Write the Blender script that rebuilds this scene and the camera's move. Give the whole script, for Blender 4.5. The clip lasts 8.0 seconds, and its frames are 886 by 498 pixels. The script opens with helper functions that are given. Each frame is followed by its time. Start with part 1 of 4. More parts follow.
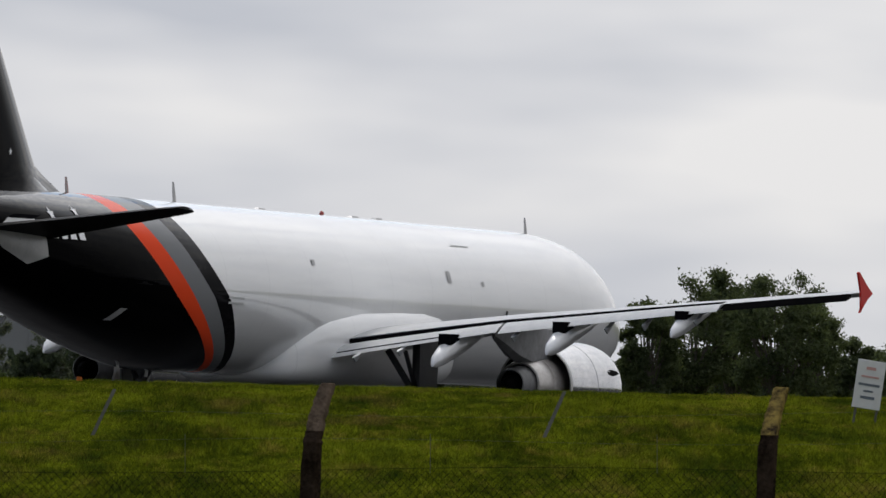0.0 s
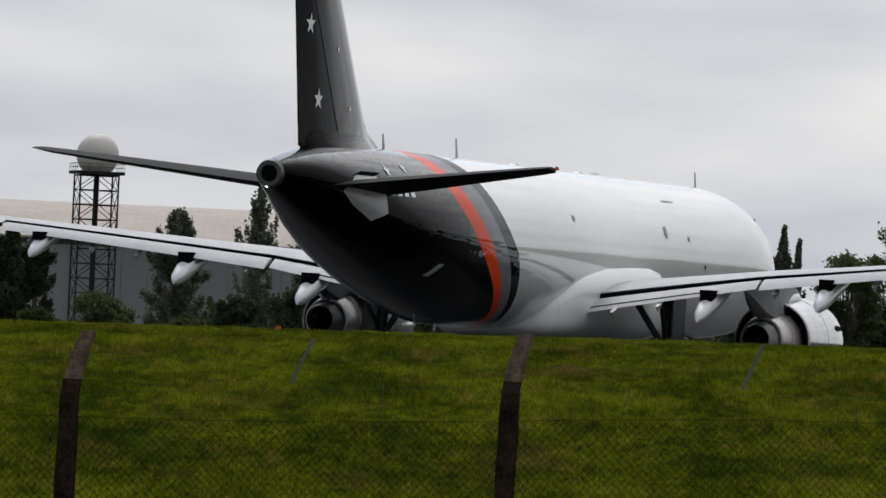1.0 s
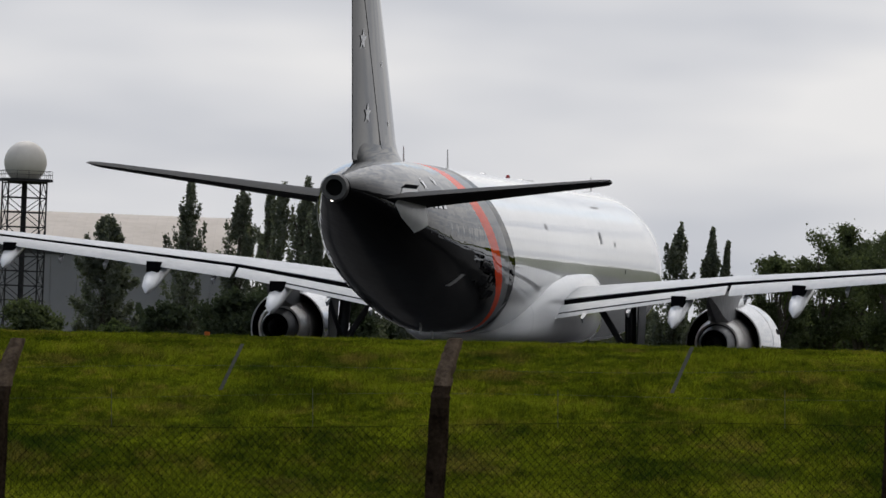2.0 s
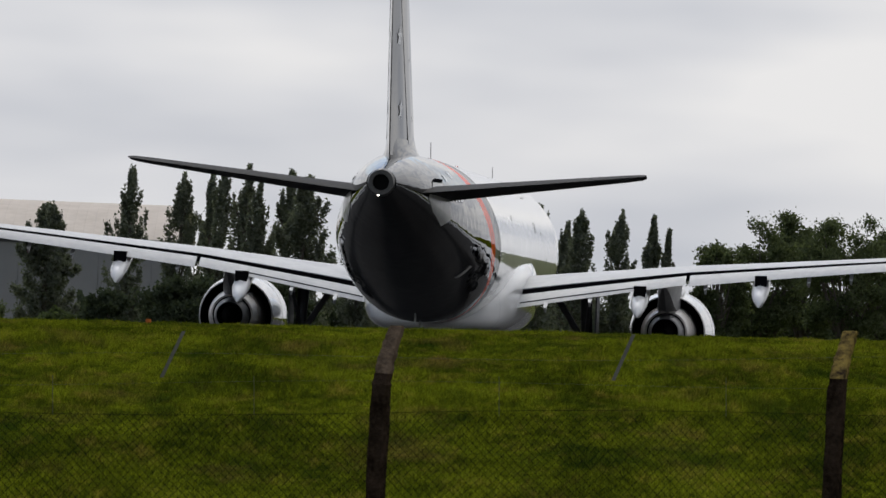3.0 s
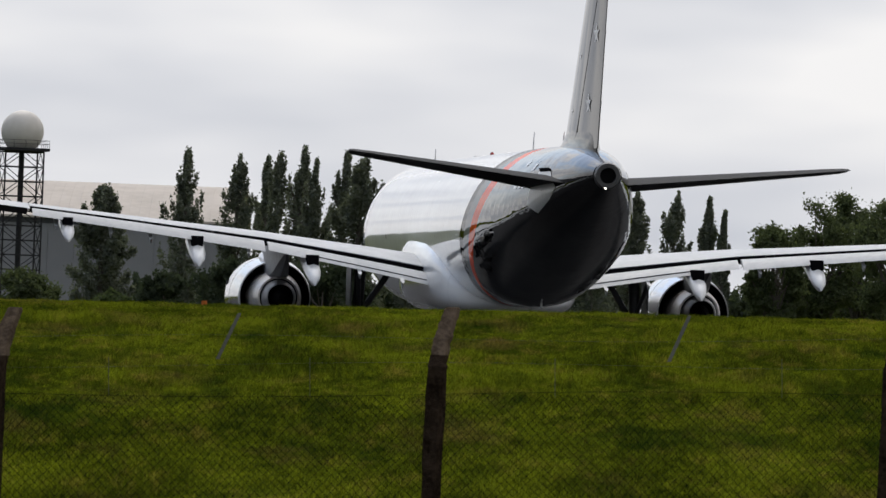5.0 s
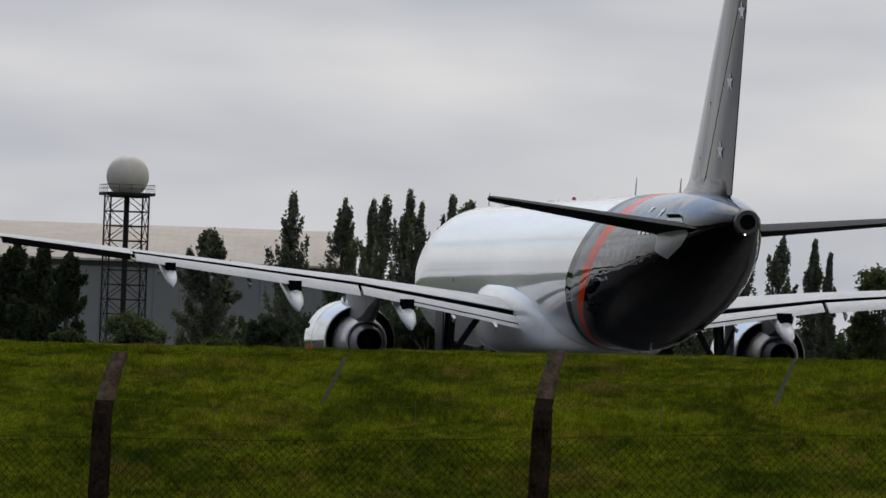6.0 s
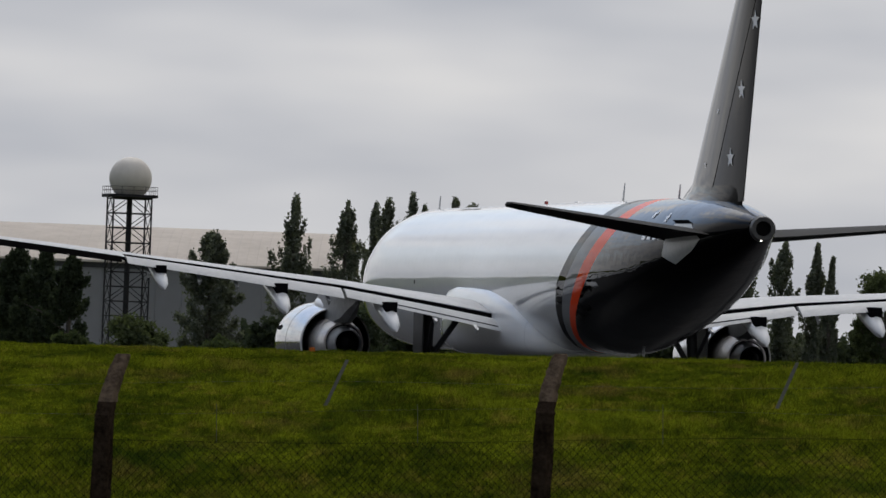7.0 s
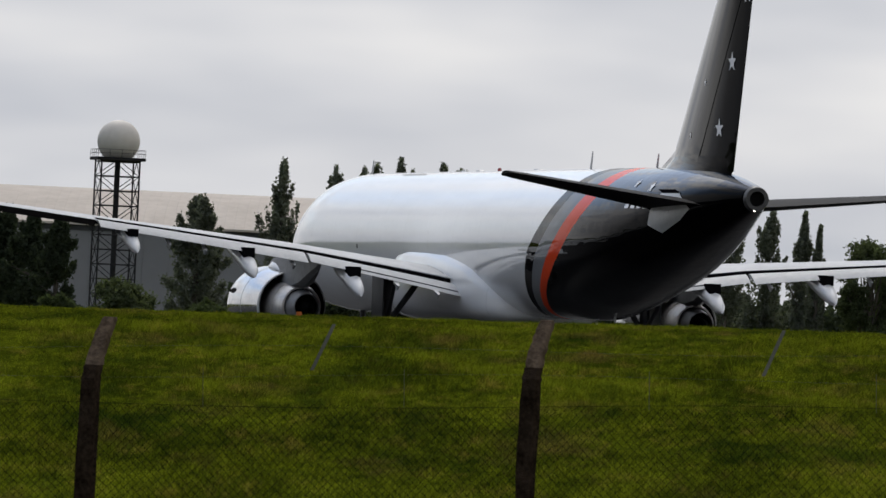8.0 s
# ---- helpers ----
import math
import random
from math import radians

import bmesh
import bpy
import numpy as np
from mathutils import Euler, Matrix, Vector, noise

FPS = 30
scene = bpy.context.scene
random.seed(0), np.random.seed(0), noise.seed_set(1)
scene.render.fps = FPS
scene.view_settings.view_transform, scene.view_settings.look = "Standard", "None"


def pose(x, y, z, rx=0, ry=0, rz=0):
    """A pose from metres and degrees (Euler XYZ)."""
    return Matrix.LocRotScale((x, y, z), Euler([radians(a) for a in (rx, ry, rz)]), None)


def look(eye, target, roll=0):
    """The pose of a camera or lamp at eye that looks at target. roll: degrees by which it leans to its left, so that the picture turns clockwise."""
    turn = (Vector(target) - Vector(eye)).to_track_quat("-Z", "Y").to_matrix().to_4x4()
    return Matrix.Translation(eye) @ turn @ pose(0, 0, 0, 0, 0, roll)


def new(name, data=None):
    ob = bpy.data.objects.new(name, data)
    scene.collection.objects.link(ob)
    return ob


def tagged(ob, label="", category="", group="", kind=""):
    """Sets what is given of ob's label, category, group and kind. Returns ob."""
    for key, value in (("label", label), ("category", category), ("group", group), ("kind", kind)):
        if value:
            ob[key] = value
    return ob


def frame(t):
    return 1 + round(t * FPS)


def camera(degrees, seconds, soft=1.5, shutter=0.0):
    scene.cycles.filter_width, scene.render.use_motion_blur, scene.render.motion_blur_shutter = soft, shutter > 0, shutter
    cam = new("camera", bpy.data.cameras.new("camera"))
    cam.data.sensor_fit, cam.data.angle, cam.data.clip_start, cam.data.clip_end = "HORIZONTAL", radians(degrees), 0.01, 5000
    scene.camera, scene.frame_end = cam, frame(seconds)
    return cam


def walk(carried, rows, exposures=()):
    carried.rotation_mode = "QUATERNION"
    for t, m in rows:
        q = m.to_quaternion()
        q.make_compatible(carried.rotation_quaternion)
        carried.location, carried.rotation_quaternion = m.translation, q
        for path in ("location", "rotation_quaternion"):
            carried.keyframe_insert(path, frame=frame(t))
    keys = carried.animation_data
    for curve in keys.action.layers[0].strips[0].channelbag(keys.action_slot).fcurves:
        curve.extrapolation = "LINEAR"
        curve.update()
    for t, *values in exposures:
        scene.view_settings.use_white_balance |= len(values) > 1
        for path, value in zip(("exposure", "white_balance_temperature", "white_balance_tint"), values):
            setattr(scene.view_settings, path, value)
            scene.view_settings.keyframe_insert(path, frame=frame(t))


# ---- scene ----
EYE = (0.0, 0.0, 1.05)
cam = camera(5.407, 8.0, soft=1.55)


def aim(pan, tilt, roll):
    """The still camera's pose, turned left by pan and up by tilt."""
    a, b = radians(pan), radians(tilt)
    way = Vector((-math.sin(a) * math.cos(b), math.cos(a) * math.cos(b), math.sin(b)))
    return look(EYE, Vector(EYE) + 100 * way, roll)


PATH = [
    (0.0, aim(-0.719, 1.008, 2.14)),
    (0.1, aim(-0.542, 0.989, 2.15)),
    (0.2, aim(-0.349, 0.965, 2.17)),
    (0.3, aim(-0.161, 0.928, 2.18)),
    (0.4, aim(-0.050, 0.893, 2.19)),
    (0.5, aim(0.045, 0.870, 2.20)),
    (0.6, aim(0.167, 0.816, 2.29)),
    (0.7, aim(0.270, 0.765, 2.38)),
    (0.8, aim(0.350, 0.727, 2.47)),
    (0.9, aim(0.415, 0.691, 2.56)),
    (1.0, aim(0.486, 0.659, 2.65)),
    (1.1, aim(0.460, 0.654, 2.64)),
    (1.2, aim(0.400, 0.653, 2.63)),
    (1.3, aim(0.379, 0.660, 2.63)),
    (1.4, aim(0.401, 0.675, 2.62)),
    (1.5, aim(0.420, 0.700, 2.61)),
    (1.6, aim(0.339, 0.714, 2.54)),
    (1.7, aim(0.225, 0.726, 2.46)),
    (1.8, aim(0.141, 0.732, 2.38)),
    (1.9, aim(0.091, 0.726, 2.30)),
    (2.0, aim(0.051, 0.705, 2.23)),
    (2.1, aim(0.031, 0.718, 2.23)),
    (2.2, aim(-0.017, 0.723, 2.24)),
    (3.3, aim(-0.359, 0.616, 2.30)),
    (3.4, aim(-0.380, 0.614, 2.31)),
    (3.5, aim(-0.417, 0.606, 2.31)),
    (3.6, aim(-0.402, 0.538, 2.29)),
    (3.7, aim(-0.381, 0.487, 2.26)),
    (3.8, aim(-0.361, 0.469, 2.24)),
    (3.9, aim(-0.351, 0.471, 2.21)),
    (4.0, aim(-0.347, 0.480, 2.19)),
    (4.1, aim(-0.363, 0.506, 2.20)),
    (4.2, aim(-0.383, 0.524, 2.22)),
    (4.3, aim(-0.391, 0.531, 2.23)),
    (4.4, aim(-0.371, 0.532, 2.25)),
    (4.5, aim(-0.323, 0.530, 2.26)),
    (4.6, aim(-0.282, 0.528, 2.25)),
    (4.7, aim(-0.243, 0.522, 2.24)),
    (4.8, aim(-0.192, 0.516, 2.23)),
    (4.9, aim(-0.092, 0.513, 2.22)),
    (5.0, aim(0.026, 0.517, 2.21)),
    (5.1, aim(0.114, 0.569, 2.20)),
    (5.2, aim(0.231, 0.617, 2.19)),
    (6.3, aim(0.701, 0.767, 2.06)),
    (6.4, aim(0.688, 0.769, 2.04)),
    (6.5, aim(0.692, 0.769, 2.03)),
    (6.6, aim(0.691, 0.775, 2.07)),
    (6.7, aim(0.694, 0.779, 2.11)),
    (6.8, aim(0.707, 0.779, 2.14)),
    (6.9, aim(0.702, 0.778, 2.18)),
    (7.0, aim(0.695, 0.776, 2.22)),
    (7.1, aim(0.666, 0.774, 2.27)),
    (7.2, aim(0.616, 0.761, 2.33)),
    (7.3, aim(0.573, 0.742, 2.39)),
    (7.4, aim(0.551, 0.713, 2.44)),
    (7.5, aim(0.562, 0.682, 2.50)),
    (7.6, aim(0.573, 0.663, 2.52)),
    (7.7, aim(0.575, 0.641, 2.55)),
    (7.8, aim(0.590, 0.614, 2.58)),
    (7.9, aim(0.603, 0.593, 2.61)),
    (8.0, aim(0.610, 0.568, 2.64)),
]
walk(cam, PATH, [(0.0, -0.08), (2.0, -0.08), (3.5, -0.05), (4.4, 0.08), (5.2, 0.09), (6.3, -0.34), (7.1, -0.28), (7.6, -0.12), (8.0, -0.08)])

# ---- world and sun ----
SUN_ELEVATION, SUN_AZIMUTH = 50.0, -6.0
world = bpy.data.worlds.new("overcast_sky")
scene.world = world
world.use_nodes = True


class Nodes:
    """A short way to write node trees."""

    def __init__(self, tree):
        self.tree = tree
        tree.nodes.clear()

    def add(self, kind, inputs=None, **settings):
        n = self.tree.nodes.new(kind)
        if "operation" in settings:
            n.operation = settings["operation"]
        if "use_clamp" in settings:
            n.use_clamp = settings["use_clamp"]
        if "data_type" in settings:
            n.data_type, n.blend_type = settings["data_type"], settings["blend_type"]
        for key, value in (inputs or {}).items():
            if isinstance(value, bpy.types.NodeSocket):
                self.tree.links.new(value, n.inputs[key])
            else:
                n.inputs[key].default_value = value
        return n

    def math(self, op, a, b=0.0, clamp=False):
        return self.add("ShaderNodeMath", {0: a, 1: b}, operation=op, use_clamp=clamp).outputs[0]

    def noise(self, vector, scale, detail=4.0, rough=0.55):
        return self.add("ShaderNodeTexNoise", {"Vector": vector, "Scale": scale, "Detail": detail, "Roughness": rough}).outputs["Fac"]

    def ramp(self, fac, stops, interpolation="LINEAR"):
        n = self.add("ShaderNodeValToRGB", {0: fac})
        n.color_ramp.interpolation = interpolation
        while len(n.color_ramp.elements) < len(stops):
            n.color_ramp.elements.new(0.5)
        for e, (at, col) in zip(n.color_ramp.elements, stops):
            e.position, e.color = at, (*col, 1)
        return n.outputs[0]

    def mix(self, fac, a, b, blend="MIX"):
        n = self.add("ShaderNodeMix", data_type="RGBA", blend_type=blend)
        for key, value in ((0, fac), (6, a), (7, b)):
            if isinstance(value, bpy.types.NodeSocket):
                self.tree.links.new(value, n.inputs[key])
            else:
                n.inputs[key].default_value = value if key == 0 else (*value, 1)
        return n.outputs[2]


w = Nodes(world.node_tree)
way = w.add("ShaderNodeTexCoord").outputs["Generated"]
sky = w.add("ShaderNodeTexSky")
sky.sky_type, sky.sun_disc = "NISHITA", False
sky.sun_elevation, sky.sun_rotation = radians(SUN_ELEVATION), radians(SUN_AZIMUTH)
broad = w.noise(w.add("ShaderNodeMapping", {"Vector": way, "Scale": (1.4, 1.4, 4.0), "Location": (14.54, 16.63, 27.78)}).outputs[0], 1.6, 5.0)
across = w.add("ShaderNodeSeparateXYZ", {0: way}).outputs[0]
cover_gaps = w.ramp(w.math("ADD", broad, w.math("MULTIPLY", across, 0.10)), [(0.405, (0.0,) * 3), (0.485, (1, 1, 1))])
lift = w.math("MAXIMUM", w.add("ShaderNodeSeparateXYZ", {0: way}).outputs[2], 0.0)
cover = w.math("MAXIMUM", cover_gaps, w.math("SUBTRACT", 1.2, w.math("MULTIPLY", lift, 4.0)), clamp=True)
banks = w.noise(w.add("ShaderNodeMapping", {"Vector": way, "Scale": (9.0, 9.0, 34.0), "Location": (0.37, 0.0, 0.16)}).outputs[0], 1.7, 3.0, 0.45)
wisps = w.noise(w.add("ShaderNodeMapping", {"Vector": way, "Scale": (34.0, 34.0, 110.0)}).outputs[0], 1.0, 3.0, 0.45)
body_of_cloud = w.math("ADD", w.math("MULTIPLY", banks, 0.88), w.math("MULTIPLY", wisps, 0.12))
grey = w.ramp(body_of_cloud, [(0.34, (0.50, 0.52, 0.57)), (0.5, (0.66, 0.665, 0.69)), (0.62, (0.78, 0.772, 0.772))])
up = w.math("MAXIMUM", w.add("ShaderNodeSeparateXYZ", {0: way}).outputs[2], 0.0)
sa, se = radians(SUN_AZIMUTH), radians(SUN_ELEVATION)
sunward = w.add("ShaderNodeVectorMath", {0: way, 1: (math.sin(sa) * math.cos(se), math.cos(sa) * math.cos(se), math.sin(se))}, operation="DOT_PRODUCT").outputs["Value"]
veil = w.math("MULTIPLY", w.math("POWER", w.math("MAXIMUM", sunward, 0.0), 5.0), 1.1)
ahead = w.add("ShaderNodeSeparateXYZ", {0: way}).outputs[1]
towards = w.math("ADD", w.math("MULTIPLY", w.math("MINIMUM", ahead, 0.9), 0.17), 0.847)
gain = w.math("MULTIPLY", w.math("ADD", w.math("ADD", w.math("MULTIPLY", up, 0.75), 0.94), veil), towards)
blue = w.add("ShaderNodeBackground", {"Color": sky.outputs[0], "Strength": 0.15})
cloud = w.add("ShaderNodeBackground", {"Color": grey, "Strength": gain})
both = w.add("ShaderNodeMixShader", {0: cover, 1: blue.outputs[0], 2: cloud.outputs[0]})
w.add("ShaderNodeOutputWorld", {0: both.outputs[0]})

sun = new("sun", bpy.data.lights.new("sun", "SUN"))
sun.data.energy, sun.data.angle, sun.data.color = 1.2, radians(12), (1.0, 0.96, 0.9)
sun.matrix_world = look((math.sin(sa) * math.cos(se) * 50, math.cos(sa) * math.cos(se) * 50, math.sin(se) * 50), (0, 0, 0))


# ---- materials ----
def material(name, base, rough=0.5, metal=0.0, coat=0.0, coat_ior=1.5, grain=0.0, scale=20.0, second=None, big=2.0, bump=0.0, bump_scale=60.0, spec=0.5, each=0.0, thin=0.0):
    """Base colour mottled at two scales with a second colour; bump for relief; each: spread from piece to piece."""
    m = bpy.data.materials.new(name)
    m.use_nodes = True
    n = Nodes(m.node_tree)
    p = n.add("ShaderNodeTexCoord").outputs["Object"]
    col = None
    if second:
        large = n.noise(p, big, 3.0)
        small = n.noise(p, scale, 5.0)
        both_scales = n.math("ADD", n.math("MULTIPLY", large, 0.6), n.math("MULTIPLY", small, 0.4))
        col = n.ramp(both_scales, [(0.36, base), (0.64, second)])
    bsdf = n.add("ShaderNodeBsdfPrincipled", {"Base Color": (*base, 1), "Roughness": rough, "Metallic": metal, "Coat Weight": coat, "Coat IOR": coat_ior, "Coat Roughness": 0.04, "Specular IOR Level": spec})
    if col is None:
        col = n.add("ShaderNodeRGB").outputs[0]
        col.default_value = (*base, 1)
    if each:
        r = n.add("ShaderNodeNewGeometry").outputs["Random Per Island"]
        k = n.math("ADD", n.math("MULTIPLY", r, 2 * each), 1 - each)
        col = n.add("ShaderNodeVectorMath", {0: col, "Scale": k}, operation="SCALE").outputs[0]
    n.tree.links.new(col, bsdf.inputs["Base Color"])
    if grain:
        r = n.math("ADD", n.math("MULTIPLY", n.noise(p, scale, 4.0), 2 * grain), rough - grain)
        n.tree.links.new(r, bsdf.inputs["Roughness"])
    if bump:
        b = n.add("ShaderNodeBump", {"Height": n.noise(p, bump_scale, 4.0), "Strength": bump, "Distance": 0.02})
        n.tree.links.new(b.outputs[0], bsdf.inputs["Normal"])
    surface = bsdf
    if thin:
        lit = n.add("ShaderNodeBsdfTranslucent", {"Color": n.mix(1.0, col, (1.1, 1.15, 0.7), "MULTIPLY")})
        surface = n.add("ShaderNodeMixShader", {0: thin, 1: bsdf.outputs[0], 2: lit.outputs[0]})
    n.add("ShaderNodeOutputMaterial", {0: surface.outputs[0]})
    return m


def grazing_gloss(n):
    """Weight of a clear coat that is faint face on and full at a grazing view."""
    facing = n.add("ShaderNodeLayerWeight", {"Blend": 0.5}).outputs["Facing"]
    return n.ramp(facing, [(0.50, (0.02,) * 3), (0.61, (0.12,) * 3), (0.73, (1, 1, 1))])


def gloss_black_material():
    m = bpy.data.materials.new("gloss_black_paint")
    m.use_nodes = True
    n = Nodes(m.node_tree)
    p = n.add("ShaderNodeTexCoord").outputs["Object"]
    col = n.ramp(n.noise(p, 6.0, 4.0), [(0.35, (0.0012, 0.0012, 0.0014)), (0.65, (0.0026, 0.0026, 0.003))])
    b = n.add("ShaderNodeBump", {"Height": n.noise(p, 0.9, 2.0), "Strength": 0.05, "Distance": 0.05})
    bsdf = n.add("ShaderNodeBsdfPrincipled", {"Base Color": col, "Roughness": 0.4, "Specular IOR Level": 0.0, "Coat Weight": grazing_gloss(n), "Coat IOR": 2.0, "Coat Roughness": 0.03, "Normal": b.outputs[0], "Coat Normal": b.outputs[0]})
    n.add("ShaderNodeOutputMaterial", {0: bsdf.outputs[0]})
    return m


def livery_material():
    """White fuselage paint, then black, grey and orange hoops that sweep forwards as they go down, and a black tail."""
    m = bpy.data.materials.new("livery_paint")
    m.use_nodes = True
    n = Nodes(m.node_tree)
    p = n.add("ShaderNodeTexCoord").outputs["Object"]
    xyz = n.add("ShaderNodeSeparateXYZ", {0: p})
    y, z = xyz.outputs[1], xyz.outputs[2]
    h = n.math("SUBTRACT", z, 2.25)
    edge = n.math("ADD", n.math("MULTIPLY", h, -2.38), n.math("MULTIPLY", n.math("MULTIPLY", h, n.math("SUBTRACT", z, 3.3)), 0.338))
    u = n.math("SUBTRACT", n.math("ADD", y, 7.0), edge)
    wide = n.math("MAXIMUM", n.math("MINIMUM", n.math("ADD", n.math("MULTIPLY", h, 0.36), 0.5), 1.0), 0.45)
    u = n.math("DIVIDE", u, wide)
    s = n.math("DIVIDE", n.math("ADD", u, 4.0), 10.0)
    dirt = n.noise(n.add("ShaderNodeMapping", {"Vector": p, "Scale": (0.6, 0.25, 2.4)}).outputs[0], 1.2, 5.0)
    white = n.ramp(dirt, [(0.3, (0.76, 0.76, 0.76)), (0.6, (0.84, 0.84, 0.835))])
    hoops = n.ramp(s, [(0.0, (0.0012, 0.0012, 0.0014)), (0.328, (0.80, 0.075, 0.022)), (0.428, (0.20, 0.205, 0.21)), (0.548, (0.007, 0.007, 0.008)), (0.645, (1, 1, 1))], "CONSTANT")
    plain = n.math("GREATER_THAN", s, 0.645)
    col = n.mix(plain, hoops, white)
    fine = n.noise(p, 9.0, 4.0)
    low = n.noise(n.add("ShaderNodeMapping", {"Vector": p, "Scale": (1.0, 0.7, 1.0)}).outputs[0], 1.1, 2.0)
    stringers = n.noise(n.add("ShaderNodeMapping", {"Vector": p, "Scale": (1.0, 0.05, 1.0)}).outputs[0], 3.2, 2.0)
    low = n.math("ADD", low, n.math("MULTIPLY", stringers, 0.45))
    cell = n.math("SUBTRACT", n.math("FRACT", n.math("DIVIDE", y, 0.533)), 0.5)
    oval = n.math("ADD", n.math("POWER", n.math("ABSOLUTE", n.math("MULTIPLY", cell, 3.6)), 2.0), n.math("POWER", n.math("ABSOLUTE", n.math("MULTIPLY", n.math("SUBTRACT", z, 4.28), 5.6)), 2.0))
    plug = n.math("MULTIPLY", n.math("MAXIMUM", n.math("SUBTRACT", 1.0, oval), 0.0), 0.12)
    b = n.add("ShaderNodeBump", {"Height": n.math("ADD", low, plug), "Strength": n.math("SUBTRACT", 0.42, n.math("MULTIPLY", plain, 0.31)), "Distance": 0.05})
    ring = n.math("ABSOLUTE", n.math("SUBTRACT", n.math("FRACT", n.math("DIVIDE", y, 2.667)), 0.5))
    seam = n.math("MULTIPLY", n.math("GREATER_THAN", ring, 0.4965), plain)
    col = n.mix(n.math("MULTIPLY", seam, 0.22), col, (0.25, 0.25, 0.25))
    tail = n.math("LESS_THAN", s, 0.328)
    gloss = n.math("MULTIPLY", grazing_gloss(n), n.math("ADD", n.math("MULTIPLY", tail, 0.45), 0.55))
    bsdf = n.add("ShaderNodeBsdfPrincipled", {"Base Color": col, "Roughness": n.math("ADD", n.math("MULTIPLY", fine, 0.12), 0.24), "Specular IOR Level": n.math("MULTIPLY", plain, 0.5), "Coat Weight": n.math("MAXIMUM", plain, gloss), "Coat IOR": n.math("SUBTRACT", 1.75, n.math("MULTIPLY", plain, 0.15)), "Coat Roughness": 0.02, "Normal": b.outputs[0], "Coat Normal": b.outputs[0]})
    n.add("ShaderNodeOutputMaterial", {0: bsdf.outputs[0]})
    return m


LIVERY = livery_material()
WHITE = material("white_aircraft_paint", (0.74, 0.74, 0.74), 0.36, coat=0.6, second=(0.66, 0.66, 0.66), scale=8, big=1.0, grain=0.05)
WING = material("light_grey_wing_paint", (0.50, 0.505, 0.51), 0.55, spec=0.25, second=(0.40, 0.41, 0.42), scale=7, big=1.2, grain=0.06)
BLACK = gloss_black_material()
# tailplane colour, which also paints the shade on the ailerons
TAILPLANE_AND_SHADE = material("dark_tailplane_and_shade", (0.005, 0.0045, 0.0045), 0.6, second=(0.009, 0.008, 0.0075), scale=10, spec=0.05)
SHROUD = material("dark_flap_gap", (0.006, 0.006, 0.007), 0.9, spec=0.0)
BARE = material("bare_light_metal", (0.55, 0.55, 0.54), 0.38, coat=0.3, second=(0.45, 0.45, 0.44), scale=12)
COWL = material("polished_cowl", (0.62, 0.62, 0.63), 0.13, metal=1.0, second=(0.54, 0.54, 0.55), scale=10, grain=0.04)
NOZZLE = material("heat_stained_nozzle", (0.66, 0.64, 0.62), 0.34, metal=0.55, second=(0.46, 0.43, 0.41), scale=12, grain=0.08)
# grey darkened to stand in for the shade on the pylon
PYLON = material("shaded_pylon_grey", (0.26, 0.26, 0.27), 0.45, second=(0.17, 0.17, 0.175), scale=6, big=1.5)
# black for sooty exhausts and for the shade painted inside the bypass duct
SOOT_AND_SHADE = material("soot_and_shade_black", (0.005, 0.005, 0.005), 0.9, spec=0.05)
RED = material("red_fence_paint", (0.60, 0.022, 0.015), 0.5, spec=0.2)
RUBBER = material("tyre_rubber", (0.018, 0.018, 0.018), 0.8, second=(0.03, 0.03, 0.03))
STEEL = material("gear_leg_grey", (0.05, 0.05, 0.052), 0.5, metal=0.3, second=(0.03, 0.03, 0.032))
MARK = material("grey_marking", (0.38, 0.38, 0.38), 0.5)
STAR = material("pale_star_paint", (0.72, 0.72, 0.73), 0.35, coat=0.6)
BEACON = material("red_beacon_glass", (0.30, 0.02, 0.015), 0.2, coat=1.0)
# stained concrete; upright darkened and arm lightened to paint in shade and skylight
CONCRETE = material("stained_shaded_concrete", (0.011, 0.0075, 0.005), 0.95, spec=0.0, second=(0.050, 0.035, 0.025), scale=34, big=6, bump=0.8, bump_scale=60)
ARM_CONCRETE = material("weathered_skylit_concrete", (0.045, 0.033, 0.023), 0.95, spec=0.0, second=(0.14, 0.104, 0.075), scale=34, big=9, bump=0.8, bump_scale=60)
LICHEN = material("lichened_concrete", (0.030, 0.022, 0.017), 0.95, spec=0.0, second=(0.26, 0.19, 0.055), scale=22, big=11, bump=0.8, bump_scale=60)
GALVANISED = material("galvanised_steel", (0.10, 0.10, 0.085), 0.8, spec=0.1, second=(0.065, 0.065, 0.052), scale=40)
WIRE = material("dull_fence_wire", (0.010, 0.012, 0.009), 0.9, spec=0.0)
DOME = material("radome_shell", (0.62, 0.58, 0.53), 0.6, second=(0.53, 0.49, 0.44), scale=1.5, big=0.4)
LATTICE = material("tower_steel", (0.018, 0.018, 0.020), 0.8, spec=0.1, second=(0.032, 0.031, 0.032), scale=6)
CLADDING = material("grey_wall_cladding", (0.215, 0.216, 0.225), 0.7, second=(0.19, 0.191, 0.20), scale=0.6, big=0.06)
ROOFING = material("beige_roof_sheet", (0.52, 0.465, 0.41), 0.8, spec=0.1, second=(0.44, 0.39, 0.34), scale=1.4, big=0.25)
FASCIA = material("dark_gutter_board", (0.075, 0.076, 0.08), 0.7, spec=0.1, second=(0.055, 0.056, 0.06), scale=0.8)
BARK = material("bark", (0.06, 0.05, 0.04), 0.9, second=(0.1, 0.085, 0.07), scale=8)
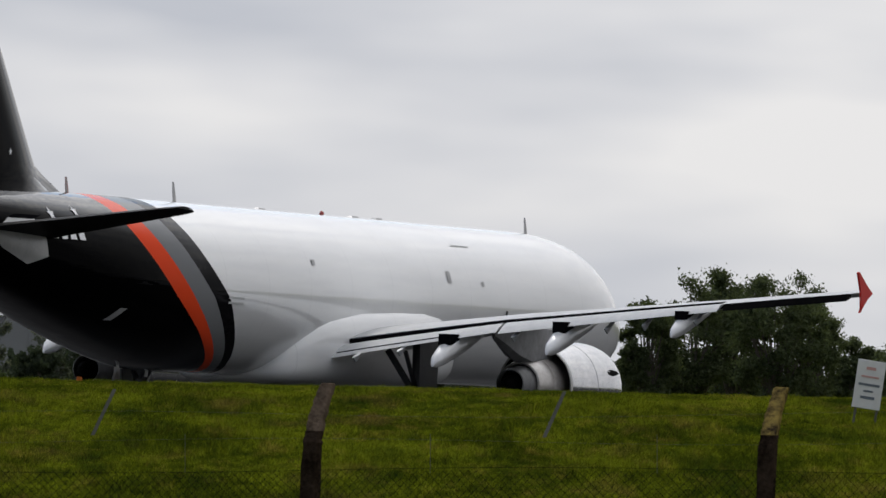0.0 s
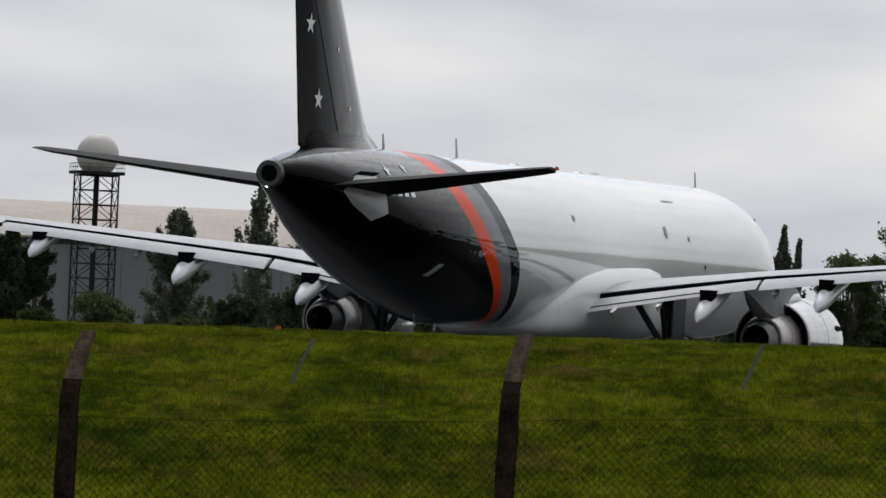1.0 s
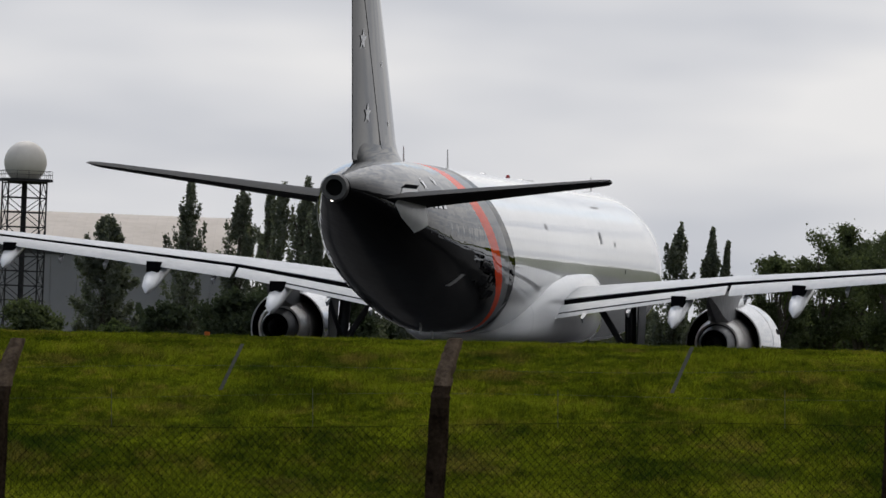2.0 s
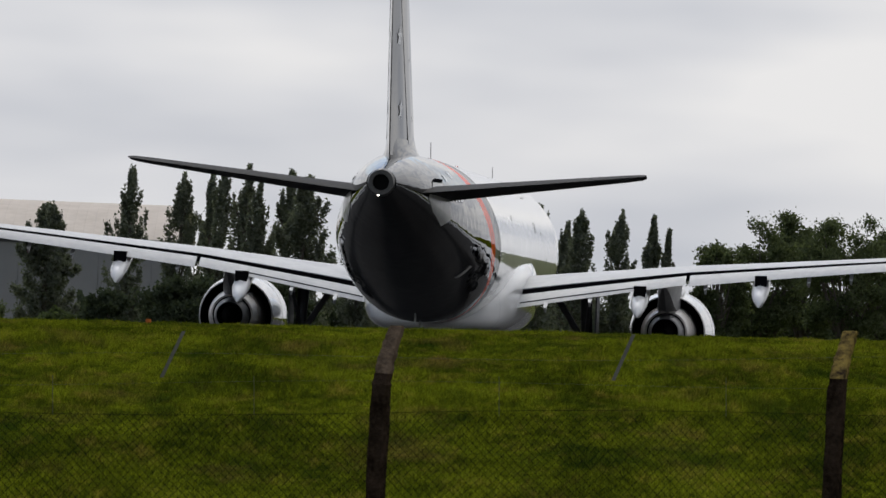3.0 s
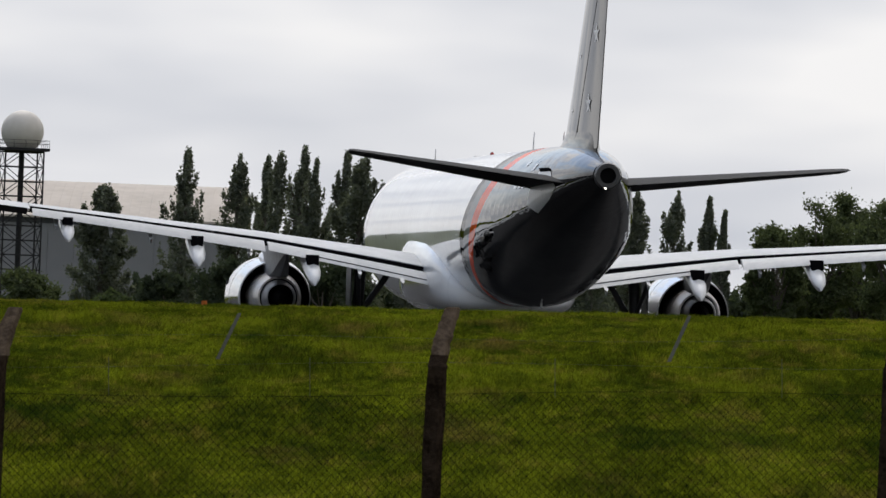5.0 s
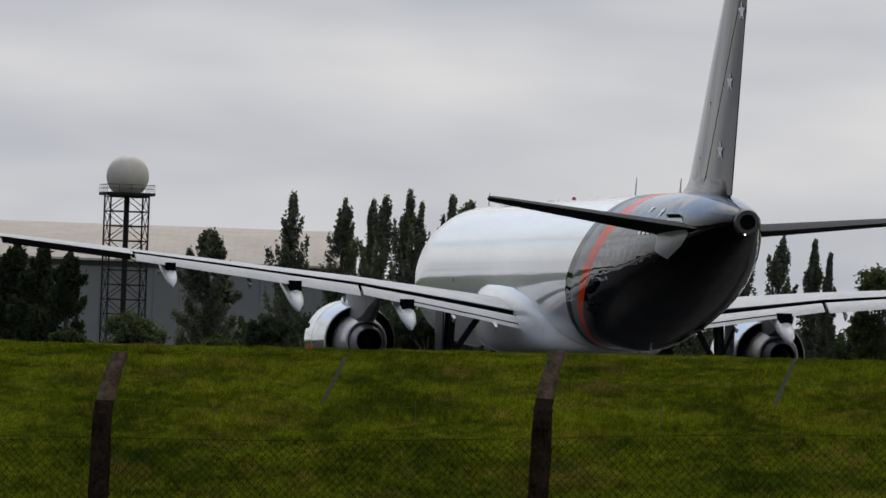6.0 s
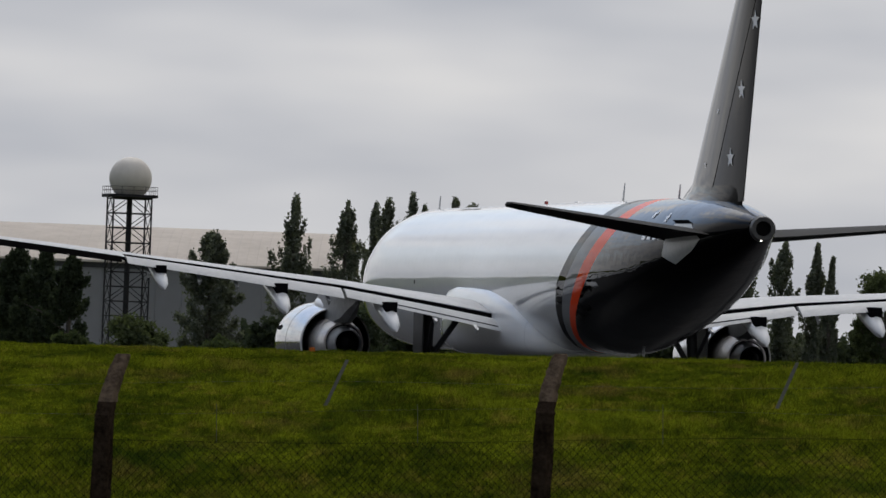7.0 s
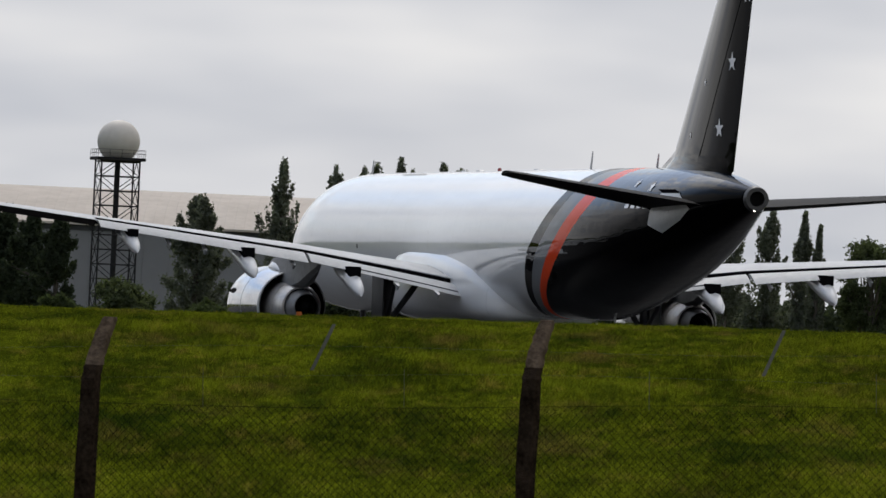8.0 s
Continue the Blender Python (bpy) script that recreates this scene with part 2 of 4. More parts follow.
POPLAR_LEAF = material("poplar_leaves", (0.088, 0.098, 0.083), 0.9, spec=0.05, second=(0.155, 0.168, 0.135), scale=2.0, big=0.35, each=0.25, thin=0.4)
BROAD_LEAF = material("broad_leaves", (0.054, 0.068, 0.038), 0.85, spec=0.1, second=(0.110, 0.132, 0.064), scale=1.6, big=0.25, each=0.35, thin=0.4)
HEDGE_LEAF = material("hedge_leaves", (0.034, 0.044, 0.030), 0.9, spec=0.05, second=(0.056, 0.070, 0.046), scale=1.2, big=0.12, each=0.2, thin=0.4)
SHRUB_LEAF = material("shrub_leaves", (0.050, 0.068, 0.030), 0.9, spec=0.05, second=(0.08, 0.10, 0.05), scale=1.5, big=0.3, each=0.2, thin=0.4)
TARMAC = material("tarmac", (0.018, 0.018, 0.019), 0.95, spec=0.1, second=(0.030, 0.030, 0.030), scale=30, big=0.5)
SIGN_WHITE = material("sign_plate", (0.62, 0.62, 0.60), 0.5, second=(0.52, 0.52, 0.50), scale=14)
SIGN_RED = material("sign_red", (0.48, 0.27, 0.24), 0.6)
SIGN_DARK = material("sign_dark", (0.10, 0.12, 0.14), 0.6)
ORANGE = material("orange_marker_plastic", (0.36, 0.10, 0.02), 0.7, spec=0.1)
LAMP = bpy.data.materials.new("tail_lamp")
LAMP.use_nodes = True
LAMP.node_tree.nodes["Principled BSDF"].inputs["Emission Color"].default_value = (1, 0.93, 0.8, 1)
LAMP.node_tree.nodes["Principled BSDF"].inputs["Emission Strength"].default_value = 4.0


def grass_material(name, dark, light, dry, each):
    m = bpy.data.materials.new(name)
    m.use_nodes = True
    n = Nodes(m.node_tree)
    p = n.add("ShaderNodeTexCoord").outputs["Object"]
    q = n.add("ShaderNodeMapping", {"Vector": p, "Scale": (1.0, 0.2, 1.0)}).outputs[0]
    large = n.noise(q, 0.95, 4.0, 0.65)
    small = n.noise(q, 8.0, 6.0, 0.82)
    col = n.ramp(n.math("ADD", n.math("MULTIPLY", large, 0.45), n.math("MULTIPLY", small, 0.55)), [(0.43, dark), (0.575, light)])
    straw = n.ramp(n.noise(q, 3.2, 5.0, 0.75), [(0.54, (0, 0, 0)), (0.72, (1, 1, 1))])
    col = n.mix(n.math("MULTIPLY", straw, 0.65), col, dry)
    dark_patches = n.ramp(n.noise(n.add("ShaderNodeMapping", {"Vector": p, "Scale": (1.0, 0.22, 1.0), "Location": (3.0, 7.0, 0.0)}).outputs[0], 1.3, 4.0, 0.6), [(0.52, (0, 0, 0)), (0.68, (1, 1, 1))])
    col = n.mix(n.math("MULTIPLY", dark_patches, 0.75), col, (dark[0] * 0.55, dark[1] * 0.75, dark[2] * 1.2))
    worn = n.ramp(n.noise(n.add("ShaderNodeMapping", {"Vector": p, "Scale": (1.0, 0.25, 1.0), "Location": (9.0, 1.0, 0.0)}).outputs[0], 0.8, 5.0, 0.65), [(0.55, (0, 0, 0)), (0.70, (1, 1, 1))])
    col = n.mix(n.math("MULTIPLY", worn, 0.55), col, (dry[0] * 0.7, dry[1] * 0.62, dry[2]))
    if each:
        r = n.add("ShaderNodeNewGeometry").outputs["Random Per Island"]
        col = n.add("ShaderNodeVectorMath", {0: col, "Scale": n.math("ADD", n.math("MULTIPLY", r, 2 * each), 1 - each)}, operation="SCALE").outputs[0]
    b = n.add("ShaderNodeBump", {"Height": n.noise(p, 12.0, 4.0), "Strength": 0.5, "Distance": 0.05})
    matt = n.add("ShaderNodeBsdfDiffuse", {"Color": col, "Normal": b.outputs[0]})
    if each:
        glow = n.add("ShaderNodeBsdfTranslucent", {"Color": n.mix(1.0, col, (1.0, 1.0, 0.5), "MULTIPLY")})
        matt = n.add("ShaderNodeMixShader", {0: 0.45, 1: matt.outputs[0], 2: glow.outputs[0]})
    n.add("ShaderNodeOutputMaterial", {0: matt.outputs[0]})
    return m


TURF = grass_material("turf", (0.022, 0.030, 0.002), (0.066, 0.080, 0.004), (0.10, 0.076, 0.014), 0.0)
BLADES = grass_material("grass_blades", (0.036, 0.050, 0.006), (0.152, 0.176, 0.014), (0.27, 0.205, 0.05), 0.55)


# ---- mesh helpers ----
def finish(name, me, mat, parent=None, label="", smooth=True, angle=35):
    me.materials.append(mat)
    if smooth:
        me.polygons.foreach_set("use_smooth", [True] * len(me.polygons))
        me.set_sharp_from_angle(angle=radians(angle))
    ob = new(name, me)
    ob.parent = parent
    return tagged(ob, label) if label else ob


def part(name, bm, mat, parent=None, label="", smooth=True, angle=35):
    """Links a bmesh as one mesh object under a thing or a part."""
    bmesh.ops.recalc_face_normals(bm, faces=bm.faces)
    me = bpy.data.meshes.new(name)
    bm.to_mesh(me)
    bm.free()
    return finish(name, me, mat, parent, label, smooth, angle)


def thing(name, label, category, m=None, group="", kind=""):
    ob = new(name)
    if m is not None:
        ob.matrix_basis = m
    return tagged(ob, label, category, group, kind)


def loft(bm, rings, cap=True):
    """A skin over closed rings of equally many points."""
    vs = [[bm.verts.new(p) for p in r] for r in rings]
    k = len(vs[0])
    for a, b in zip(vs, vs[1:]):
        for i in range(k):
            bm.faces.new((a[i], a[(i + 1) % k], b[(i + 1) % k], b[i]))
    if cap:
        bm.faces.new(vs[0][::-1])
        bm.faces.new(vs[-1])
    return bm


def tube(bm, a, b, ra, rb=None, k=8, cap=True):
    """A round bar from a to b."""
    a, b = Vector(a), Vector(b)
    rb = ra if rb is None else rb
    q = (b - a).to_track_quat("Z", "Y")
    rings = []
    for at, r in ((a, ra), (b, rb)):
        rings.append([at + q @ Vector((r * math.cos(2 * math.pi * i / k), r * math.sin(2 * math.pi * i / k), 0)) for i in range(k)])
    return loft(bm, rings, cap)


def box(bm, lo, hi, m=None):
    made = bmesh.ops.create_cube(bm, size=1.0)["verts"]
    size = [b - a for a, b in zip(lo, hi)]
    mid = [(a + b) / 2 for a, b in zip(lo, hi)]
    bmesh.ops.scale(bm, vec=size, verts=made)
    bmesh.ops.translate(bm, vec=mid, verts=made)
    if m is not None:
        bmesh.ops.transform(bm, matrix=m, verts=made)
    return bm


def triangles(name, verts, mat, parent=None, label="", per=3):
    """A mesh of loose faces, each of `per` corners, from an array."""
    me = bpy.data.meshes.new(name)
    count = len(verts) // per
    me.vertices.add(len(verts))
    me.vertices.foreach_set("co", np.asarray(verts, dtype=np.float32).ravel())
    me.loops.add(count * per)
    me.loops.foreach_set("vertex_index", np.arange(count * per, dtype=np.int32))
    me.polygons.add(count)
    me.polygons.foreach_set("loop_start", np.arange(0, count * per, per, dtype=np.int32))
    me.update(calc_edges=True)
    return finish(name, me, mat, parent, label, smooth=False)


# ---- ground ----
def smooth_step(v):
    v = np.clip(v, 0, 1)
    return v * v * (3 - 2 * v)


def ground_height(x, y):
    """A verge that dips to the fence, a grass bank with its crest at 110 m, and the flat airfield behind it."""
    x, y = np.asarray(x, float), np.asarray(y, float)
    crest = 1.311 + 0.014 * np.clip(x, -25, 25)
    dip = -0.55 - 0.45 * smooth_step((y - 36) / 22)
    rise = np.clip((y - 60) / 50, 0, 1)
    bank = dip + (crest + 1.0) * (1 - (1 - rise) ** 1.7)
    fall = smooth_step((y - 110) / 18)
    near = np.exp(-((np.abs(x) / 14) ** 4)) * ((y > 56) & (y < 124))
    lumps = 0.022 * np.sin(1.1 * x + 0.13 * y + 1.0) * np.sin(0.9 * y + 0.3 * x) + 0.014 * np.sin(2.9 * x - 0.2 * y) * np.sin(2.1 * y + 0.5 * x)
    near = near * (1 - 0.75 * smooth_step((y - 94) / 12))
    return bank * (1 - fall) + near * lumps * (1 - 0.5 * fall)


def spread(dense_from, dense_to, step, far_from, far_to):
    inner = np.arange(dense_from, dense_to + 1e-6, step)
    out_lo = dense_from - np.geomspace(step * 2, dense_from - far_from, 18)[::-1]
    out_hi = dense_to + np.geomspace(step * 2, far_to - dense_to, 18)
    return np.concatenate([out_lo, inner, out_hi])


gx = spread(-12, 12, 0.3, -3800, 3800)
gy = spread(54, 130, 0.3, -1500, 4300)
X, Y = np.meshgrid(gx, gy)
Z = ground_height(X, Y)
gv = np.stack([X, Y, Z], -1).reshape(-1, 3)
idx = np.arange(len(gv)).reshape(len(gy), len(gx))
quads = np.stack([idx[:-1, :-1], idx[:-1, 1:], idx[1:, 1:], idx[1:, :-1]], -1).reshape(-1, 4)
gm = bpy.data.meshes.new("ground")
gm.from_pydata(gv.tolist(), [], quads.tolist())
tagged(finish("ground", gm, TURF), "rough green airfield turf rising to a low bank", "ground", kind="structure")

bm = bmesh.new()
box(bm, (-160, 190, -0.3), (160, 330, 0.012))
tagged(part("taxiway", bm, TARMAC, smooth=False), "dark grey tarmac taxiway behind the bank", "taxiway", kind="structure")


# ---- the aircraft ----
NOSE_Y = 22.1
NOSE_HALF = [(0, 0.02), (0.12, 0.36), (0.5, 0.78), (1, 1.10), (2, 1.50), (3, 1.72), (4, 1.85), (5, 1.93), (6.2, 1.975)]
NOSE_TOP = [(0, 3.32), (0.12, 3.62), (0.5, 3.98), (1, 4.30), (1.6, 4.66), (2.4, 5.16), (3.2, 5.52), (4.2, 5.77), (5.4, 5.90), (6.8, 5.95)]
NOSE_LOW = [(0, 3.28), (0.12, 2.98), (0.5, 2.62), (1, 2.38), (2, 2.10), (3, 1.96), (5, 1.85), (7, 1.83)]


def table(rows, s):
    return float(np.interp(s, [a for a, _ in rows], [b for _, b in rows]))


def section(y):
    """Half width, underside and top of the fuselage at y."""
    s = NOSE_Y - y
    if s < 7:
        return table(NOSE_HALF, s), table(NOSE_LOW, s), table(NOSE_TOP, s)
    u, v, k = (min(max(a, 0.0), 1.0) for a in ((s - 31) / 13.4, (s - 32) / 12.5, (s - 36) / 8.4))
    return 1.975 - 1.65 * v ** 1.7, 1.83 + 2.95 * u ** 1.3, 5.95 - 0.55 * k ** 3


def widest(y):
    """Height of the fuselage's widest line, which stays low under the tailplane."""
    _, low, top = section(y)
    s = NOSE_Y - y
    sag = smooth_step((s - 32) / 6) * (1 - smooth_step((s - 39.5) / 4.5))
    return (low + top) / 2 - 0.22 * float(sag) * (top - low) / 2


def skin(y, z, side, out=0.0):
    """The point of the fuselage's side at y and height z, moved outwards."""
    half, low, top = section(y)
    mid = widest(y)
    c = min(max((z - mid) / (top - mid if z > mid else mid - low), -1), 1)
    return Vector((side * (half * math.sqrt(1 - c * c) + out), y, z + out * c))


def aerofoil(chord, thick, k=12, cut=1.0):
    """Points (along, up) of a wing section from the trailing edge over the top to the leading edge and back below."""
    pts = []
    for i in range(k + 1):
        a = cut * (1 + math.cos(math.pi * i / k)) / 2
        pts.append((a, 1))
    pts += [(a, -1) for a, _ in pts[-2:0:-1]] + [(cut, -1)]
    out = []
    for a, sgn in pts:
        t = 5 * thick * (0.2969 * math.sqrt(a) - 0.126 * a - 0.3516 * a * a + 0.2843 * a ** 3 - 0.1015 * a ** 4)
        camber = 0.02 * math.sin(math.pi * a) - 0.012 * a * a
        out.append((a * chord, (camber + t * (1.0 if sgn > 0 else -0.75)) * chord))
    return out


def blade(bm, stations, k=12, cut=1.0):
    """A wing-like body: stations are (leading edge point, chord, thickness, pitch in degrees)."""
    rings = []
    for (x, y, z), chord, thick, pitch in stations:
        c, s = math.cos(radians(pitch)), math.sin(radians(pitch))
        rings.append([(x, y - (a * c + b * s), z - a * s + b * c) for a, b in aerofoil(chord, thick, k, cut)])
    return loft(bm, rings)


airliner = thing("airliner", "white twin-engined jet airliner with black tail and orange hoop", "aircraft")


def fuselage_body():
    ys = [NOSE_Y - s for s in (0, 0.06, 0.12, 0.3, 0.5, 0.75, 1, 1.3, 1.6, 2, 2.4, 2.8, 3.2, 3.7, 4.2, 4.8, 5.4, 6.2, 7, 8)]
    ys += list(np.arange(13.0, -9.5, -1.0)) + list(np.arange(-9.5, -22.2, -0.35)) + [-22.25]
    rings = []
    for y in ys:
        half, low, top = section(y)
        mid = widest(y)
        ring = []
        for i in range(72):
            c = math.cos(2 * math.pi * i / 72)
            ring.append((half * math.sin(2 * math.pi * i / 72), y, mid + c * (top - mid if c > 0 else mid - low)))
        rings.append(ring)
    body = part("fuselage", loft(bmesh.new(), rings), LIVERY, airliner, "glossy white barrel with orange, grey and black hoops and a black tail", angle=60)

    # exhaust of the auxiliary engine
    half, low, top = section(-22.25)
    mid = (low + top) / 2
    bm = bmesh.new()
    prof = [(-22.05, 0.345), (-22.30, 0.335), (-22.42, 0.30), (-22.42, 0.20), (-22.2, 0.18)]
    loft(bm, [[(r * math.sin(2 * math.pi * i / 24), y, mid + r * math.cos(2 * math.pi * i / 24)) for i in range(24)] for y, r in prof], cap=False)
    part("exhaust_ring", bm, material("exhaust_ring_metal", (0.10, 0.095, 0.09), 0.4, metal=0.6, second=(0.06, 0.06, 0.06)), body, "dull metal exhaust ring")
    bm = bmesh.new()
    tube(bm, (0, -22.35, mid), (0, -22.25, mid), 0.205, k=20)
    part("exhaust_hole", bm, SOOT_AND_SHADE, body, "soot-black exhaust opening")
    bm = bmesh.new()
    bmesh.ops.create_icosphere(bm, subdivisions=2, radius=0.032)
    bmesh.ops.translate(bm, vec=(-0.05, -22.38, mid - 0.30), verts=bm.verts)
    part("tail_lamp", bm, LAMP, body, "lit white tail lamp")

    # light metal plates round the tailplane roots
    for side in (-1, 1):
        outline = [(-19.5, 4.80), (-18.6, 5.22), (-17.5, 5.30), (-17.15, 4.78), (-17.1, 4.36), (-17.85, 4.16), (-18.95, 4.5)]
        bm = bmesh.new()
        mid_yz = (-18.3, 4.72)
        rings = []
        for k in np.linspace(0.02, 1.0, 6):
            ring = []
            for (a, b), (c, d) in zip(outline, outline[1:] + outline[:1]):
                for q in (0, 0.25, 0.5, 0.75):
                    yy, zz = a + (c - a) * q, b + (d - b) * q
                    ring.append(skin(mid_yz[0] + (yy - mid_yz[0]) * k, mid_yz[1] + (zz - mid_yz[1]) * k, side, 0.012))
            rings.append(ring)
        loft(bm, rings, cap=False)
        part("root_plate", bm, BARE, body, "bare metal plate round the tailplane root", angle=60)

    # small hatches, vents and bars of lettering
    def patch(name, y, z, dy, dz, mat, label, slant=0.0, sides=(-1, 1)):
        for side in sides:
            bm = bmesh.new()
            grid = [[bm.verts.new(skin(y + dy * (i / 3 - 0.5) + slant * (j / 3 - 0.5), z + dz * (j / 3 - 0.5), side, 0.014)) for i in range(4)] for j in range(4)]
            for j in range(3):
                for i in range(3):
                    bm.faces.new((grid[j][i], grid[j][i + 1], grid[j + 1][i + 1], grid[j + 1][i]))
            part(name, bm, mat, body, label)

    patch("vent", -13.34, 3.12, 0.30, 0.30, MARK, "small pale vent plate", 0.25, (1,))
    patch("hatch", -2.35, 4.66, 0.20, 0.14, MARK, "small dark service mark", 0.0, (1,))
    patch("hatch", 6.6, 4.54, 0.26, 0.30, MARK, "small grey service hatch", 0.0, (1,))
    patch("hatch", 8.9, 4.42, 0.16, 0.12, MARK, "small dark service mark", 0.0, (1,))
    patch("placard", 8.48, 5.37, 1.25, 0.03, MARK, "thin grey roof line marking", 0.0, (1,))
    patch("placard", -7.35, 3.66, 0.95, 0.05, BARE, "pale marking line")
    patch("placard", -7.35, 3.54, 0.95, 0.05, BARE, "pale marking line")
    patch("static_port", 10.5, 3.72, 0.13, 0.11, SOOT_AND_SHADE, "small black port")
    patch("placard", 9.6, 5.86, 2.6, 0.03, MARK, "thin grey roof line marking", 0.0, (-1,))
    # shadow in the gap over the tailplane root, laid on as a dark patch
    patch("stabiliser_shadow", -17.9, 5.25, 1.2, 0.10, SHROUD, "dark patch painted for the shadow gap above the tailplane root", 0.5)
    for k in range(4):
        patch("registration_bar", -15.45 - 0.42 * k, 4.90, 0.27, 0.22, STAR, "pale bar of registration lettering")
    return body


FUSELAGE = fuselage_body()


def star_points(r):
    return [((r if i % 2 == 0 else 0.42 * r) * math.sin(math.pi * i / 5), (r if i % 2 == 0 else 0.42 * r) * math.cos(math.pi * i / 5)) for i in range(10)]


def star_on_body(y, z, r, parent):
    for side in (-1, 1):
        bm = bmesh.new()
        bm.faces.new([bm.verts.new(skin(y + a, z + b, side, 0.015)) for a, b in star_points(r)])
        part("painted_star", bm, STAR, parent, "small pale painted star", smooth=False)


star_on_body(-16.5, 5.36, 0.17, FUSELAGE)
star_on_body(-15.2, 5.46, 0.14, FUSELAGE)


def belly_fairing():
    rings = []
    for y, half, top, low in ((8.4, 1.0, 2.4, 1.86), (7.8, 1.6, 3.1, 1.74), (7.0, 1.94, 3.55, 1.66), (6.0, 2.06, 3.78, 1.62), (4.8, 2.10, 3.88, 1.60), (2.8, 2.11, 3.84, 1.58), (0.7, 2.11, 3.74, 1.56),
                              (-0.4, 2.07, 3.60, 1.55), (-1.2, 2.02, 3.48, 1.55), (-1.8, 1.93, 3.31, 1.56), (-2.3, 1.80, 3.08, 1.58), (-2.6, 1.69, 2.88, 1.61), (-2.85, 1.54, 2.65, 1.66), (-3.0, 1.38, 2.44, 1.72), (-3.1, 1.15, 2.22, 1.79), (-3.15, 0.6, 1.98, 1.85)):
        mid, tall = (top + low) / 2, (top - low) / 2
        ring = []
        for i in range(48):
            c, s = math.cos(2 * math.pi * i / 48), math.sin(2 * math.pi * i / 48)
            p, q = (0.46, 0.5) if c > 0 else (0.50, 0.75)
            ring.append((half * math.copysign(abs(s) ** p, s), y, mid + tall * math.copysign(abs(c) ** q, c)))
        rings.append(ring)
    return part("belly_fairing", loft(bmesh.new(), rings), LIVERY, airliner, "smooth glossy white fairing round the wing roots", angle=60)


FAIRING = belly_fairing()

# antennas, beacon and drain masts
for y, top, lean in ((-6.81, 6.43, 0.0), (-13.2, 6.32, 0.0), (16.7, 6.34, 0.0)):
    bm = bmesh.new()
    base = section(y)[2] - 0.05
    blade_rings = [[(x * k, y + c * k - (z - base) * 0.25, z) for x, c in ((0.015, 0.0), (0.012, 0.09), (0, 0.13), (-0.012, 0.09), (-0.015, 0.0), (0, -0.10))] for z, k in ((base, 1.0), ((base + top) / 2, 0.85), (top, 0.55))]
    part("antenna", loft(bm, blade_rings), MARK, airliner, "thin grey blade antenna")
bm = bmesh.new()
bmesh.ops.create_uvsphere(bm, u_segments=12, v_segments=8, radius=0.075)
bmesh.ops.scale(bm, vec=(0.8, 1, 1), verts=bm.verts)
bmesh.ops.translate(bm, vec=(0, 2.53, 5.98), verts=bm.verts)
part("beacon", bm, BEACON, airliner, "red anti-collision beacon")
for y, tall in ((6.2, 0.04), (4.6, 0.03), (-1.5, 0.03)):
    bm = bmesh.new()
    loft(bm, [[(x * k, y + c * k, z) for x, c in ((0.1, 0.3), (-0.1, 0.3), (-0.1, -0.3), (0.1, -0.3))] for z, k in ((5.9, 1.0), (5.95 + tall, 0.6))])
    part("antenna_fairing", bm, BARE, airliner, "low pale antenna fairing")
for y in (-8.1, -9.85):
    bm = bmesh.new()
    zt = section(y)[1]
    loft(bm, [[(x, y + c + (zt - z) * -0.2, z) for x, c in ((0.02, 0.05), (-0.02, 0.05), (-0.02, -0.05), (0.02, -0.05))] for z in (zt + 0.05, zt - 0.15)])
    part("drain_mast", bm, BARE, airliner, "pale drain mast under the belly")


